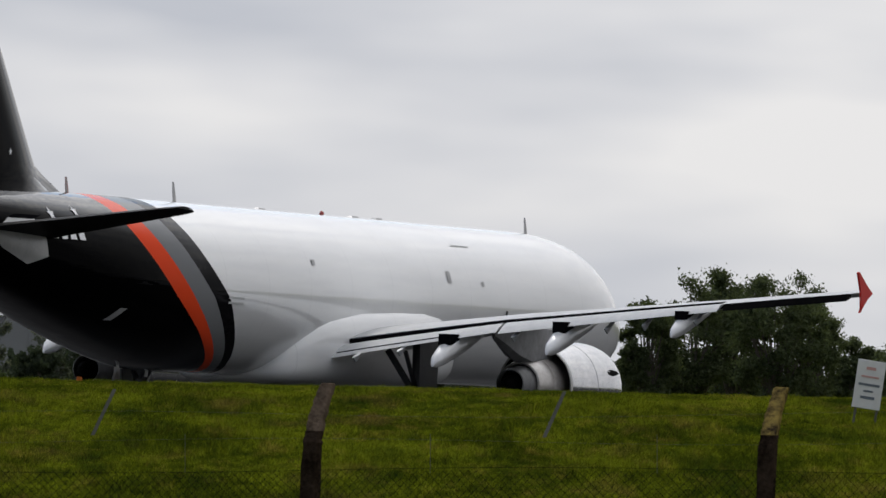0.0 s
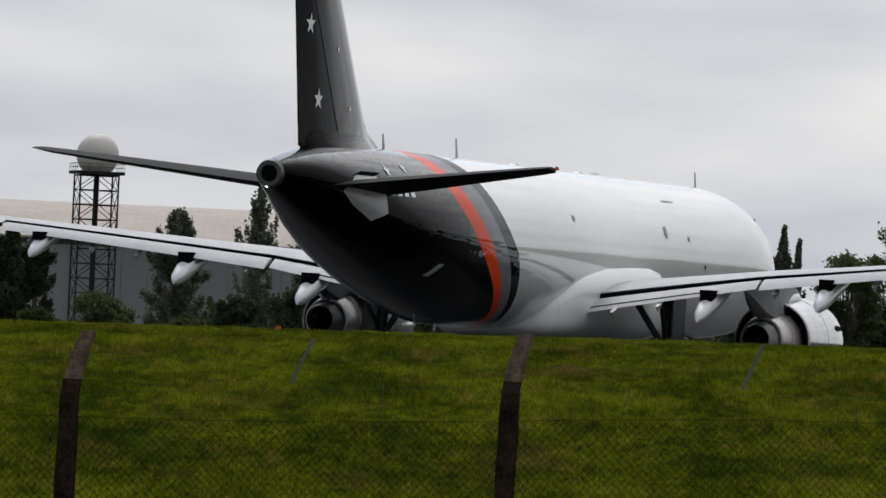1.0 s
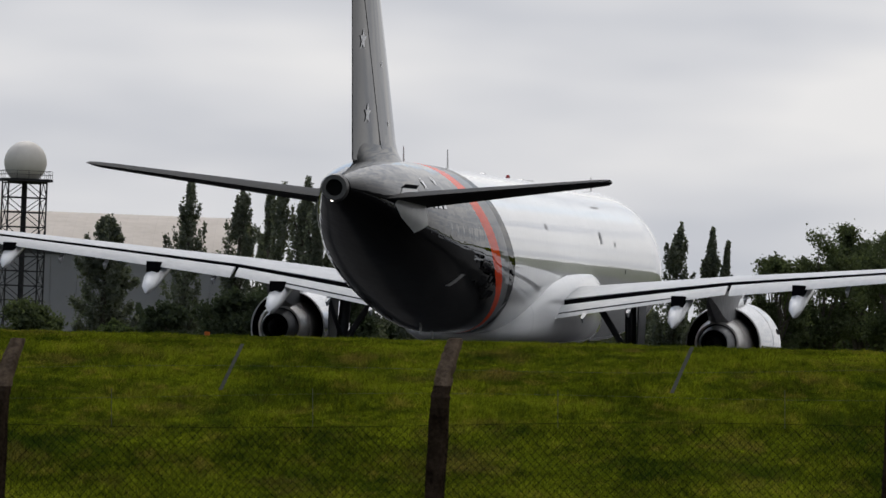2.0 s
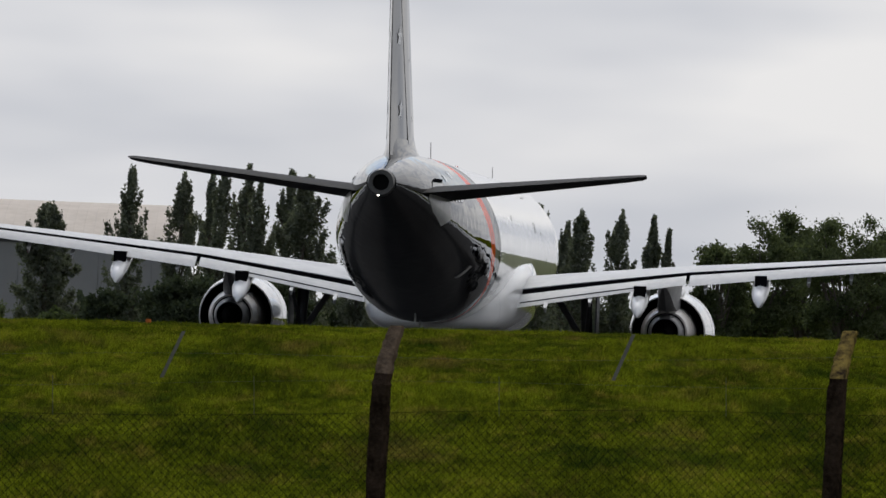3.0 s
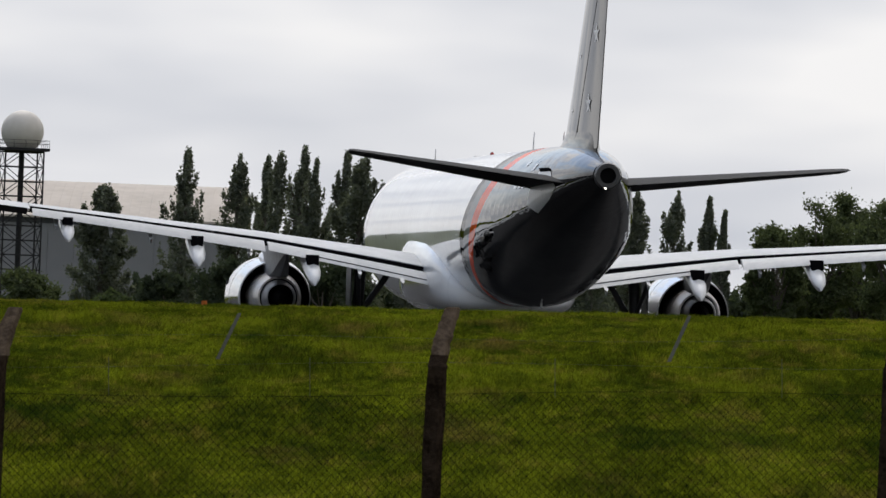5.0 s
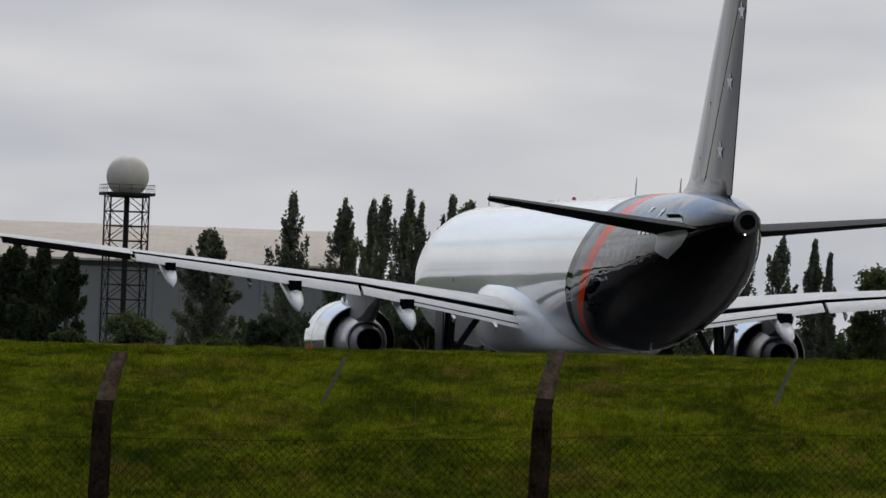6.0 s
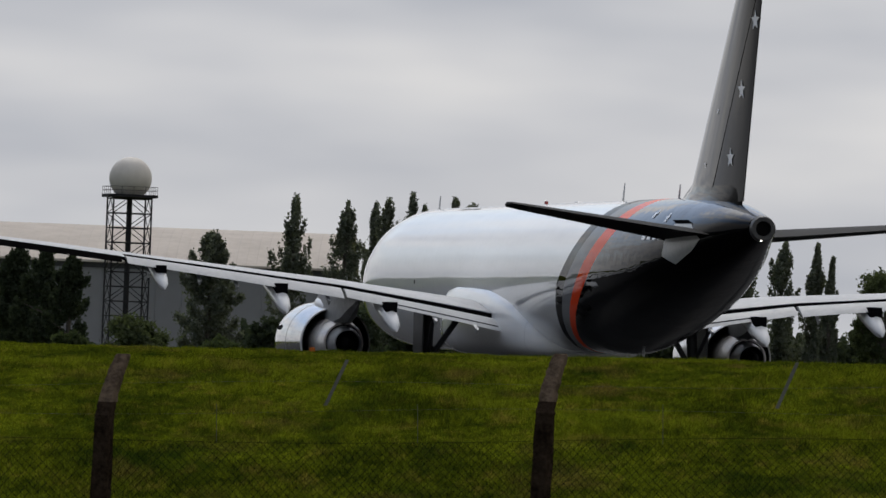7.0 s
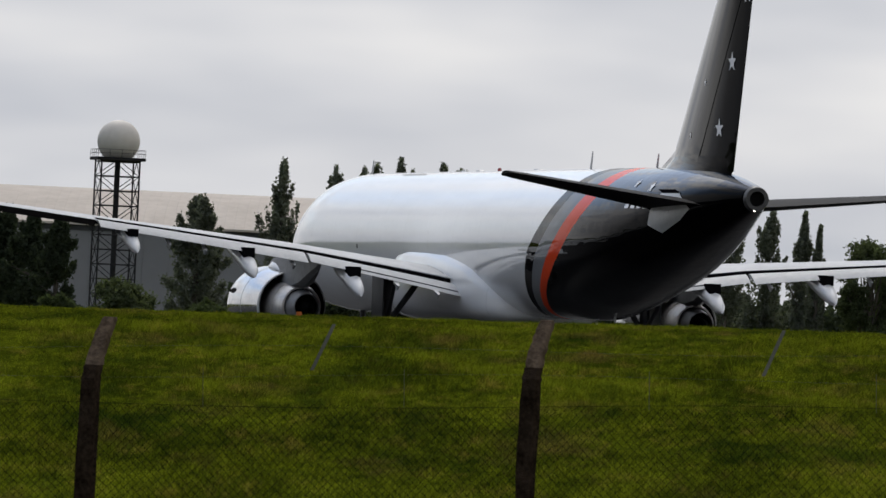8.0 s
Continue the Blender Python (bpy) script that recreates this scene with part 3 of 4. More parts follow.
def fin():
    """Fin with a dorsal root, and the rudder behind it."""
    def le(z):
        return table([(5.85, -13.4), (6.1, -14.1), (6.45, -15.1), (7.0, -15.6), (11.75, -19.4)], z)

    def straight(z):
        return -15.6 - 0.8 * (z - 7.0)

    def te(z):
        return -20.18 - (z - 5.8) * 0.225

    def hinge(z):
        return -17.85 - (z - 6.1) * 0.64

    def slab(bm, front, back, zs, thick):
        rings = []
        for z in zs:
            a, b = front(z), back(z)
            full = straight(z) - te(z)
            ring = []
            for q in np.linspace(0, 1, 9):
                y = a + (b - a) * q
                f = (straight(z) - y) / full
                edge = 0.02 + 0.10 * min(max((le(z) - y) / 0.5, 0), 1)
                ring.append((thick(z) * 2.6 * max(edge if f < 0.02 else 0.02, math.sqrt(max(f, 0)) * (1.02 - f)), y, z))
            rings.append(ring + [(-x, y, zz) for x, y, zz in ring[::-1]])
        return loft(bm, rings)

    zs = [5.6, 5.85, 6.1, 6.3, 6.5, 6.8, 7.2, 7.8, 8.5, 9.2, 10, 10.8, 11.5, 11.75]
    fin_part = part("fin", slab(bmesh.new(), le, lambda z: hinge(z) + 0.01, zs, lambda z: 0.30 - 0.026 * (z - 5.8) + 0.12 * math.exp(-(z - 5.7) / 0.2)), BLACK, airliner, "gloss black tail fin", angle=50)
    rudder = part("rudder", slab(bmesh.new(), lambda z: hinge(z) - 0.03, te, [5.8, 5.95] + zs[2:], lambda z: 0.29 - 0.026 * (z - 5.8)), BLACK, airliner, "gloss black rudder with pale stars", angle=50)
    for y, z, r, owner in ((-19.3, 6.92, 0.27, rudder), (-20.05, 8.65, 0.27, rudder), (-18.15, 8.13, 0.10, fin_part), (-17.15, 6.76, 0.10, fin_part), (-20.95, 10.4, 0.27, rudder)):
        for side in (-1, 1):
            bm = bmesh.new()
            corners = []
            for a, b in star_points(r):
                f = (straight(z + b) - (y + a)) / (straight(z + b) - te(z + b))
                half = (0.30 - 0.026 * (z + b - 5.8)) * 2.6 * math.sqrt(max(f, 0)) * (1.02 - f)
                corners.append(bm.verts.new((side * (half + 0.012), y + a, z + b)))
            bm.faces.new(corners)
            part("painted_star", bm, STAR, owner, "pale painted star", smooth=False)


fin()

# flared collar round the foot of the fin
rings = []
for z, half, front, back in ((5.55, 0.62, -13.9, -20.0), (5.82, 0.45, -14.2, -20.05), (5.95, 0.375, -14.5, -20.1), (6.08, 0.335, -14.8, -20.1), (6.22, 0.31, -15.1, -20.1)):
    ring = []
    for q in np.linspace(0, 1, 15):
        ring.append((half * (max(0.0, math.sin(math.pi * q ** 0.62)) ** 0.75 * 0.96 + 0.03), front + (back - front) * q, z))
    rings.append(ring + [(-x, y, zz) for x, y, zz in ring[::-1]])
part("fin_collar", loft(bmesh.new(), rings), BLACK, airliner, "gloss black flared collar at the foot of the fin", angle=60)

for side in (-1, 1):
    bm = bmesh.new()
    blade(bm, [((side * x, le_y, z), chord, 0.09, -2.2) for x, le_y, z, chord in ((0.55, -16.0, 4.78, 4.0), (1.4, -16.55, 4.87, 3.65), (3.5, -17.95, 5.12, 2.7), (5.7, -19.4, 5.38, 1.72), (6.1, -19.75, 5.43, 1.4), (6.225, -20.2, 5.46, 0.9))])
    part("tailplane", bm, TAILPLANE_AND_SHADE, airliner, "dark slim tailplane", angle=50)


# wing: leading edge, chord, height and pitch by span
SPAN = [(1.2, 5.2, 2.75, 6.75), (2.0, 4.75, 2.84, 6.3), (3.2, 4.10, 3.00, 5.62), (4.6, 3.36, 3.18, 4.83), (6.4, 2.42, 3.41, 3.85), (8.35, 1.39, 3.58, 3.28), (10.5, 0.24, 3.77, 2.78), (12.9, -1.03, 3.97, 2.32), (15.0, -2.15, 4.15, 1.98), (16.5, -2.96, 4.265, 1.72), (16.95, -3.95, 4.30, 0.90)]


def wing_at(x):
    xs = [r[0] for r in SPAN]
    le_y, z, chord = (float(np.interp(x, xs, [r[k] for r in SPAN])) for k in (1, 2, 3))
    return le_y, z, chord, 2.3 - 0.16 * x


def wing(side):
    def stations(xs, thick=0.112):
        return [((side * x, wing_at(x)[0], wing_at(x)[1]), wing_at(x)[2], thick - 0.002 * x, wing_at(x)[3]) for x in xs]

    inner = [1.2, 2.0, 3.2, 4.6, 6.4, 8.35, 10.5, 12.9]
    main = part("wing", blade(bmesh.new(), stations(inner), 16, 0.80), WING, airliner, "pale grey swept wing with flaps lowered", angle=40)
    part("wing_tip", blade(bmesh.new(), stations([12.92, 14, 15.0, 16.0, 16.5, 16.75, 16.95]), 14, 1.0), WING, main, "pale grey outer wing", angle=40)

    def rear(x, share):
        """A point on the chord line at a share of the chord."""
        le_y, z, chord, pitch = wing_at(x)
        return le_y - share * chord * math.cos(radians(pitch)), z - share * chord * math.sin(radians(pitch))

    # black gap behind the spoilers
    bm = bmesh.new()
    rings = []
    for x in inner[1:]:
        y, z = rear(x, 0.79)
        _, _, chord, _ = wing_at(x)
        rings.append([(side * x, y + 0.02, z + 0.020 * chord), (side * x, y - 0.12, z + 0.023 * chord), (side * x, y - 0.12, z - 0.12), (side * x, y + 0.02, z - 0.10)])
    loft(bm, rings)
    part("flap_gap", bm, SHROUD, main, "dark slot in front of the flaps", smooth=False)

    def flap(name, x0, x1, size, droop, label):
        st = []
        for x in np.linspace(x0, x1, 5):
            y, z = rear(x, 0.815)
            _, _, chord, _ = wing_at(x)
            st.append(((side * x, y - 0.06, z - 0.012 + 0.002 * chord), size * chord ** 0.75, 0.13, droop))
        return part(name, blade(bmesh.new(), st, 10), WING, main, label, angle=40)

    def flap_seam(x0, x1, size, droop):
        """The dark joint between a flap and its rear panel."""
        bm = bmesh.new()
        rings = []
        for x in np.linspace(x0, x1, 5):
            y, z = rear(x, 0.815)
            chord = size * wing_at(x)[2] ** 0.75
            a, b = aerofoil(chord, 0.13)[4]
            c, s = math.cos(radians(droop)), math.sin(radians(droop))
            zz = z - 0.012 + 0.002 * wing_at(x)[2] - a * s + b * c
            yy = y - 0.06 - (a * c + b * s)
            rings.append([(side * x, yy + 0.022, zz + 0.016), (side * x, yy - 0.022, zz + 0.004), (side * x, yy - 0.022, zz - 0.02), (side * x, yy + 0.022, zz - 0.02)])
        part("flap_seam", loft(bm, rings), SHROUD, main, "thin dark panel joint on the flap", smooth=False)

    flap_seam(2.05, 5.2, 0.235, 20)
    flap("flap", 2.0, 6.36, 0.235, 20, "lowered pale inboard flap")
    flap("flap", 6.46, 12.85, 0.285, 20, "lowered pale outboard flap")

    # canoe fairings under the flap tracks
    for x, size in ((5.2, 1.0), (8.35, 1.0), (11.9, 0.82)):
        yt, zt = rear(x, 1.0)
        rings = []
        for dy, dz, half, tall in ((2.3, -0.05, 0.04, 0.05), (1.6, -0.16, 0.17, 0.16), (0.9, -0.30, 0.22, 0.23), (0.2, -0.46, 0.23, 0.27), (-0.4, -0.62, 0.22, 0.26), (-0.85, -0.78, 0.16, 0.18), (-1.15, -0.90, 0.04, 0.05)):
            ring = []
            for i in range(16):
                c, s = math.cos(2 * math.pi * i / 16), math.sin(2 * math.pi * i / 16)
                ring.append((side * x + half * size * s * (1.0 if c > -0.3 else 0.75), yt + dy * size, zt + dz * size + tall * size * c))
            rings.append(ring)
        part("flap_track_fairing", loft(bmesh.new(), rings), WHITE, main, "white canoe-shaped flap track fairing", angle=60)
        bm = bmesh.new()
        box(bm, (side * x - 0.15 * size, yt - 0.42, zt - 0.40 * size), (side * x + 0.15 * size, yt + 0.25, zt - 0.12))
        part("flap_track", bm, SHROUD, main, "dark flap track")
    # small hinge brackets
    for x in (2.75, 3.9, 6.9, 9.6, 10.7, 12.2):
        y, z = rear(x, 1.02)
        bm = bmesh.new()
        rings = [[(side * x + a * 0.05, y + dy + 0.1, z + dz) for a in (-1, 1)] + [(side * x + a * 0.02, y + dy - 0.03, z + dz - tall) for a in (1, -1)] for dy, dz, tall in ((0.45, -0.16, 0.10), (0.12, -0.30, 0.20), (-0.06, -0.34, 0.05))]
        part("hinge_bracket", loft(bm, rings), WING, main, "small pale hinge bracket")

    # red end plate
    x, y, z = side * 17.02, -4.1, 4.30
    bm = bmesh.new()
    edge_pts = [(-0.02, 0.0), (-0.40, 0.16), (-1.02, 0.49), (-1.12, 0.47), (-0.86, 0.02), (-0.80, -0.44), (-0.90, -0.48), (-0.36, -0.14)]
    loft(bm, [[(x + dx, y + a * 1.0, z + b) for a, b in edge_pts] for dx in (-0.025, 0.025)])
    part("wing_fence", bm, RED, main, "red arrow-shaped wing tip fence", smooth=False)
    # aileron, coloured near black for the shade under the wing tip
    bm = bmesh.new()
    rings = [[(side * xx, rear(xx, 0.80)[0], rear(xx, 0.80)[1] - 0.012), (side * xx, rear(xx, 1.0)[0] - 0.02, rear(xx, 1.0)[1] - 0.02), (side * xx, rear(xx, 1.0)[0] - 0.02, rear(xx, 1.0)[1] - 0.19), (side * xx, rear(xx, 0.80)[0], rear(xx, 0.80)[1] - 0.10)] for xx in (13.0, 16.6)]
    part("aileron", loft(bm, rings), TAILPLANE_AND_SHADE, main, "aileron under the wing tip, its shade painted dark", smooth=False)


wing(-1)
wing(1)


def engine(side):
    cx, cz = side * 5.75, 1.86

    def turned(prof, k=48):
        return [[(cx + r * math.sin(2 * math.pi * i / k), y, cz + r * math.cos(2 * math.pi * i / k)) for i in range(k)] for y, r in prof]

    bm = bmesh.new()
    loft(bm, turned([(5.9, 0.84), (6.2, 0.86), (6.42, 0.88), (6.5, 0.95), (6.44, 1.01), (6.25, 1.07), (5.9, 1.115), (5.4, 1.13), (4.8, 1.13), (4.2, 1.10), (3.6, 1.05), (3.0, 0.98), (2.99, 0.955)]), cap=False)
    cowl = part("engine", bm, COWL, airliner, "polished metal engine cowl", angle=50)
    # duct lining in black, which paints the shade inside the cowl
    bm = bmesh.new()
    loft(bm, turned([(3.0, 0.954), (3.3, 0.96), (3.8, 0.95), (3.78, 0.40)]), cap=False)
    part("fan_duct", bm, SOOT_AND_SHADE, cowl, "bypass duct, its inner shade painted black")
    bm = bmesh.new()
    loft(bm, turned([(3.9, 0.74), (3.3, 0.74), (2.9, 0.72), (2.6, 0.69), (2.59, 0.675), (2.55, 0.68), (2.2, 0.63), (1.85, 0.56), (1.84, 0.51)]), cap=False)
    part("core_cowl", bm, NOZZLE, cowl, "pale heat-stained core cowl", angle=50)
    bm = bmesh.new()
    loft(bm, turned([(1.9, 0.48), (1.6, 0.44), (1.25, 0.37), (1.24, 0.345), (1.6, 0.38)]), cap=False)
    part("core_nozzle", bm, PYLON, cowl, "dark heat-stained core nozzle", angle=50)
    bm = bmesh.new()
    loft(bm, turned([(1.6, 0.385), (1.58, 0.02)]), cap=True)
    part("core_exhaust", bm, SOOT_AND_SHADE, cowl, "black core exhaust")
    bm = bmesh.new()
    loft(bm, turned([(1.7, 0.26), (1.2, 0.20), (0.9, 0.07)], 24))
    part("exhaust_plug", bm, SOOT_AND_SHADE, cowl, "sooty exhaust cone")
    bm = bmesh.new()
    loft(bm, turned([(3.06, 0.992), (2.96, 0.978), (2.95, 0.952), (3.06, 0.952)]), cap=False)
    part("nozzle_rim", bm, BARE, cowl, "pale rim of the bypass nozzle", angle=30)
    bm = bmesh.new()
    loft(bm, turned([(4.515, 1.110), (4.51, 1.119), (4.495, 1.118), (4.49, 1.105)]), cap=False)
    part("cowl_joint", bm, PYLON, cowl, "thin joint round the cowl", angle=30)
    bm = bmesh.new()
    loft(bm, turned([(5.95, 0.85), (5.93, 0.05)]), cap=True)
    part("fan", bm, SHROUD, cowl, "dark fan")
    # dark lens-shaped opening on the outer side
    bm = bmesh.new()
    ring = []
    for i in range(16):
        a = 2 * math.pi * i / 16
        yy = 5.65 + 0.40 * math.cos(a)
        turn = radians(70) + 0.07 * math.sin(a) * (1 - 0.3 * math.cos(a))
        ring.append(bm.verts.new((cx + side * 1.13 * math.sin(turn), yy, cz + 1.13 * math.cos(turn))))
    bm.faces.new(ring)
    part("cowl_vent", bm, SOOT_AND_SHADE, cowl, "dark lens-shaped cowl opening", smooth=False)
    # pylon, in a darker grey that holds the shade under the wing
    rings = []
    for y, low, top, half in ((5.4, 2.90, 3.02, 0.05), (4.9, 2.74, 3.16, 0.20), (4.2, 2.60, 3.26, 0.28), (3.4, 2.42, 3.30, 0.30), (2.8, 2.36, 3.32, 0.29), (2.1, 2.34, 3.34, 0.26), (1.4, 2.46, 3.34, 0.21), (0.7, 2.70, 3.32, 0.15), (0.0, 2.94, 3.26, 0.04)):
        rings.append([(cx + a * half, y, b) for a, b in ((-1, low + 0.1), (0, low), (1, low + 0.1), (1, top - 0.05), (0, top), (-1, top - 0.05))])
    part("pylon", loft(bmesh.new(), rings), PYLON, cowl, "engine pylon, its shade under the wing put into the grey", angle=40)
    # white fairing where the pylon meets the cowl
    rings = []
    for y, high, half in ((5.2, 2.98, 0.06), (4.9, 3.10, 0.26), (4.4, 3.18, 0.36), (3.9, 3.14, 0.38), (3.5, 3.02, 0.34), (3.2, 2.88, 0.24), (3.0, 2.78, 0.10)):
        rings.append([(cx + half * math.sin(2 * math.pi * i / 16), y, (high + 2.72) / 2 + (high - 2.72) / 2 * math.cos(2 * math.pi * i / 16)) for i in range(16)])
    part("pylon_fairing", loft(bmesh.new(), rings), WHITE, cowl, "white fairing between pylon and cowl", angle=60)


engine(-1)
engine(1)


def wheel(bm, x, y, r, half):
    prof = [(-half, r * 0.55), (-half, r * 0.86), (-half * 0.7, r * 0.97), (-half * 0.3, r), (half * 0.3, r), (half * 0.7, r * 0.97), (half, r * 0.86), (half, r * 0.55)]
    return loft(bm, [[(x + a, y + b * math.sin(2 * math.pi * i / 28), r + b * math.cos(2 * math.pi * i / 28)) for i in range(28)] for a, b in prof])


for side in (-1, 1):
    bm = bmesh.new()
    tube(bm, (side * 3.80, 0, 0.58), (side * 3.78, 0.05, 1.5), 0.10, k=12)
    tube(bm, (side * 3.78, 0.05, 1.4), (side * 3.70, 0.2, 2.95), 0.15, k=12)
    tube(bm, (side * 3.35, 0, 0.58), (side * 4.25, 0, 0.58), 0.07, k=10)
    gear = part("main_gear", bm, STEEL, airliner, "grey main landing gear leg", angle=50)
    bm = bmesh.new()
    tube(bm, (side * 3.74, 0.05, 1.45), (side * 3.0, -0.1, 2.6), 0.085, k=8)
    tube(bm, (side * 3.76, -0.1, 1.7), (side * 3.9, -1.15, 2.55), 0.06, k=8)
    part("side_stay", bm, STEEL, gear, "dark folding side stay")
    bm = bmesh.new()
    loft(bm, [[(side * 4.02 + dx, y, z) for y, z in ((0.75, 2.9), (-0.55, 2.9), (-0.50, 1.5), (-0.3, 1.1), (0.45, 1.1), (0.65, 1.5))] for dx in (-0.02, 0.02)])
    part("gear_door", bm, STEEL, gear, "dark grey leg door", smooth=False)
    for dx in (-0.46, 0.46):
        part("wheel", wheel(bmesh.new(), side * 3.8 + dx, 0, 0.585, 0.21), RUBBER, gear, "black main wheel tyre", angle=50)
bm = bmesh.new()
tube(bm, (0, 16.9, 0.39), (0, 17.1, 2.2), 0.09, k=10)
nose_gear = part("nose_gear", bm, STEEL, airliner, "grey nose landing gear leg")
for dx in (-0.25, 0.25):
    part("wheel", wheel(bmesh.new(), dx, 16.9, 0.39, 0.11), RUBBER, nose_gear, "black nose wheel tyre", angle=50)


# ---- plants ----
def leaves(rng, centres, size, flat=0.0):
    """Small three-cornered leaves of random turn about the given centres."""
    k = len(centres)
    a = rng.normal(size=(k, 3))
    a /= np.linalg.norm(a, axis=1, keepdims=True)
    b = np.cross(a, rng.normal(size=(k, 3)))
    b /= np.linalg.norm(b, axis=1, keepdims=True)
    s = (size * rng.uniform(0.6, 1.4, k))[:, None]
    return np.stack([centres + a * s, centres - a * 0.5 * s + b * 0.6 * s, centres - a * 0.5 * s - b * 0.6 * s], 1).reshape(-1, 3)


def trunk_mesh(tall, r, limbs, parent, lean=0.0):
    bm = bmesh.new()
    pts = [Vector((lean * (k / 5) ** 2, 0, tall * k / 5)) for k in range(6)]
    for k in range(5):
        tube(bm, pts[k], pts[k + 1], r * (1 - 0.17 * k), r * (1 - 0.17 * (k + 1)), 7)
    for a, b in limbs:
        tube(bm, a, b, r * 0.38, r * 0.08, 5)
    return part("trunk", bm, BARK, parent, "", angle=60)


def poplar(x, y, tall, width, seed, lean=0.5, count=8600, label="tall narrow dark green poplar on the airfield edge", leaf=POPLAR_LEAF):
    rng = np.random.default_rng(seed)
    tree = thing("poplar_tree", label, "tree", pose(x, y, -0.1), "row of poplars")
    plumes = 60
    h0 = tall * rng.uniform(0.06, 0.86, plumes)
    turn = rng.uniform(0, 2 * math.pi, plumes)
    f = h0 / tall
    climb = np.minimum(tall * rng.uniform(0.09, 0.22, plumes), tall * 0.985 - h0)
    end = (h0 + climb) / tall
    reach = width / 2 * np.clip(np.minimum(0.6 + 1.3 * end, 1.1 * (1 - np.clip((end - 0.30) / 0.72, 0, 1) ** 2.6)), 0.08, 1.0) * rng.uniform(0.40, 1.28, plumes)
    pick = rng.integers(0, plumes, count)
    q = rng.uniform(0, 1, count) ** 0.8
    spread_r = 0.085 * width * (1.2 - 0.85 * q) * (1.15 - 0.6 * end[pick])
    px = np.cos(turn[pick]) * reach[pick] * np.sqrt(q) + rng.normal(size=count) * spread_r
    py = np.sin(turn[pick]) * reach[pick] * np.sqrt(q) + rng.normal(size=count) * spread_r
    pz = h0[pick] + climb[pick] * q + rng.normal(size=count) * 0.014 * tall
    extra = count // 14
    tz = tall * rng.uniform(0.72, 1.0, extra)
    px = np.concatenate([px, rng.normal(size=extra) * 0.15 * width * (1.03 - tz / tall) * 2.0])
    py = np.concatenate([py, rng.normal(size=extra) * 0.1 * width])
    pz = np.concatenate([pz, tz])
    px = px + lean * np.clip(pz / tall, 0, 1.1) ** 2.2
    centres = np.stack([px, py, pz], 1)
    triangles("crown", leaves(rng, centres, 0.15), leaf, tree)
    limbs = []
    for k in range(0, plumes, 4):
        up = Vector((lean * f[k] ** 2, 0, h0[k]))
        limbs.append((up, up + Vector((math.cos(turn[k]) * reach[k], math.sin(turn[k]) * reach[k], climb[k]))))
    trunk_mesh(tall * 0.93, 0.20 + 0.01 * tall, limbs, tree, lean)


def broad_tree(x, y, tall, width, seed, clumps=46, per=330, low=0.22, leaf=BROAD_LEAF, size=0.17, name="broadleaf_tree", label="broad leafy tree with gaps in its crown", group="trees beyond the airfield", lean=0.0):
    rng = np.random.default_rng(seed)
    tree = thing(name, label, "tree", pose(x, y, -0.1), group)
    d = rng.normal(size=(clumps, 3))
    d /= np.linalg.norm(d, axis=1, keepdims=True)
    d *= rng.uniform(0.35, 1.0, clumps)[:, None] ** 0.5
    mid, half = tall * (1 + low) / 2, tall * (1 - low) / 2
    centre = np.stack([d[:, 0] * width * 0.44, d[:, 1] * width * 0.36, mid + d[:, 2] * half * 0.90], 1)
    centre[:, 0] += lean * (centre[:, 2] / tall) ** 2
    r = rng.uniform(0.055, 0.115, clumps) * min(width, tall * 1.2)
    pick = rng.integers(0, clumps, clumps * per)
    off = rng.normal(size=(clumps * per, 3)) * np.array([0.62, 0.62, 0.48]) * r[pick][:, None]
    centres = centre[pick] + off
    centres[:, 2] = np.clip(centres[:, 2], 0.15, tall * 1.02)
    triangles("crown", leaves(rng, centres, size), leaf, tree)
    limbs = [(Vector((0, 0, tall * rng.uniform(0.12, 0.4))), Vector(centre[k])) for k in range(0, clumps, 2)]
    trunk_mesh(tall * 0.6, 0.03 * tall * 0.6 + 0.06, limbs, tree)


def at_bearing(azimuth, distance):
    return -math.tan(radians(azimuth)) * distance, distance


def height_at(elevation, distance):
    return EYE[2] + math.tan(radians(elevation)) * distance + 0.1


FAR = 700.0
METRE = FAR / 16604.0
for k, (az, el, wide, lean) in enumerate(((1.615, 1.064, 52, 0.2), (1.312, 1.046, 52, 0.4), (1.135, 1.04, 46, 0.4), (1.075, 1.068, 44, 0.5), (0.925, 1.112, 46, 0.5), (0.85, 1.04, 40, 0.4), (0.655, 1.085, 44, 0.4),
                                          (0.205, 0.930, 56, 0.3), (-0.875, 0.935, 52, 0.3), (-1.04, 0.83, 40, 0.3), (-1.115, 0.910, 46, 0.4), (-1.36, 0.926, 52, 0.5), (-1.575, 0.897, 40, 0.3), (-1.672, 0.812, 20, 0.2))):
    d = FAR + 14 * ((k * 7) % 5 - 2)
    px, py = at_bearing(az, d)
    poplar(px, py, height_at(el, d), wide * METRE * 1.45, 100 + k, lean)
# fuller trees among the poplars
for k, (az, el, wide, label) in enumerate(((2.115, 0.822, 110, "pointed green tree in front of the hangar"), (0.555, 1.045, 124, "broad dark poplar in the row"), (2.965, 0.655, 82, "dark dense tree at the hangar"), (3.12, 0.70, 95, "dark dense tree at the hangar"), (3.29, 0.72, 100, "dark dense tree at the hangar"), (3.5, 0.76, 100, "dark dense tree at the hangar"))):
    d = FAR - 20 + 10 * k
    px, py = at_bearing(az, d)
    poplar(px, py, height_at(el, d), wide * METRE, 140 + k, 0.2, 20000, label, HEDGE_LEAF if "hangar" in label and "dark" in label else POPLAR_LEAF)
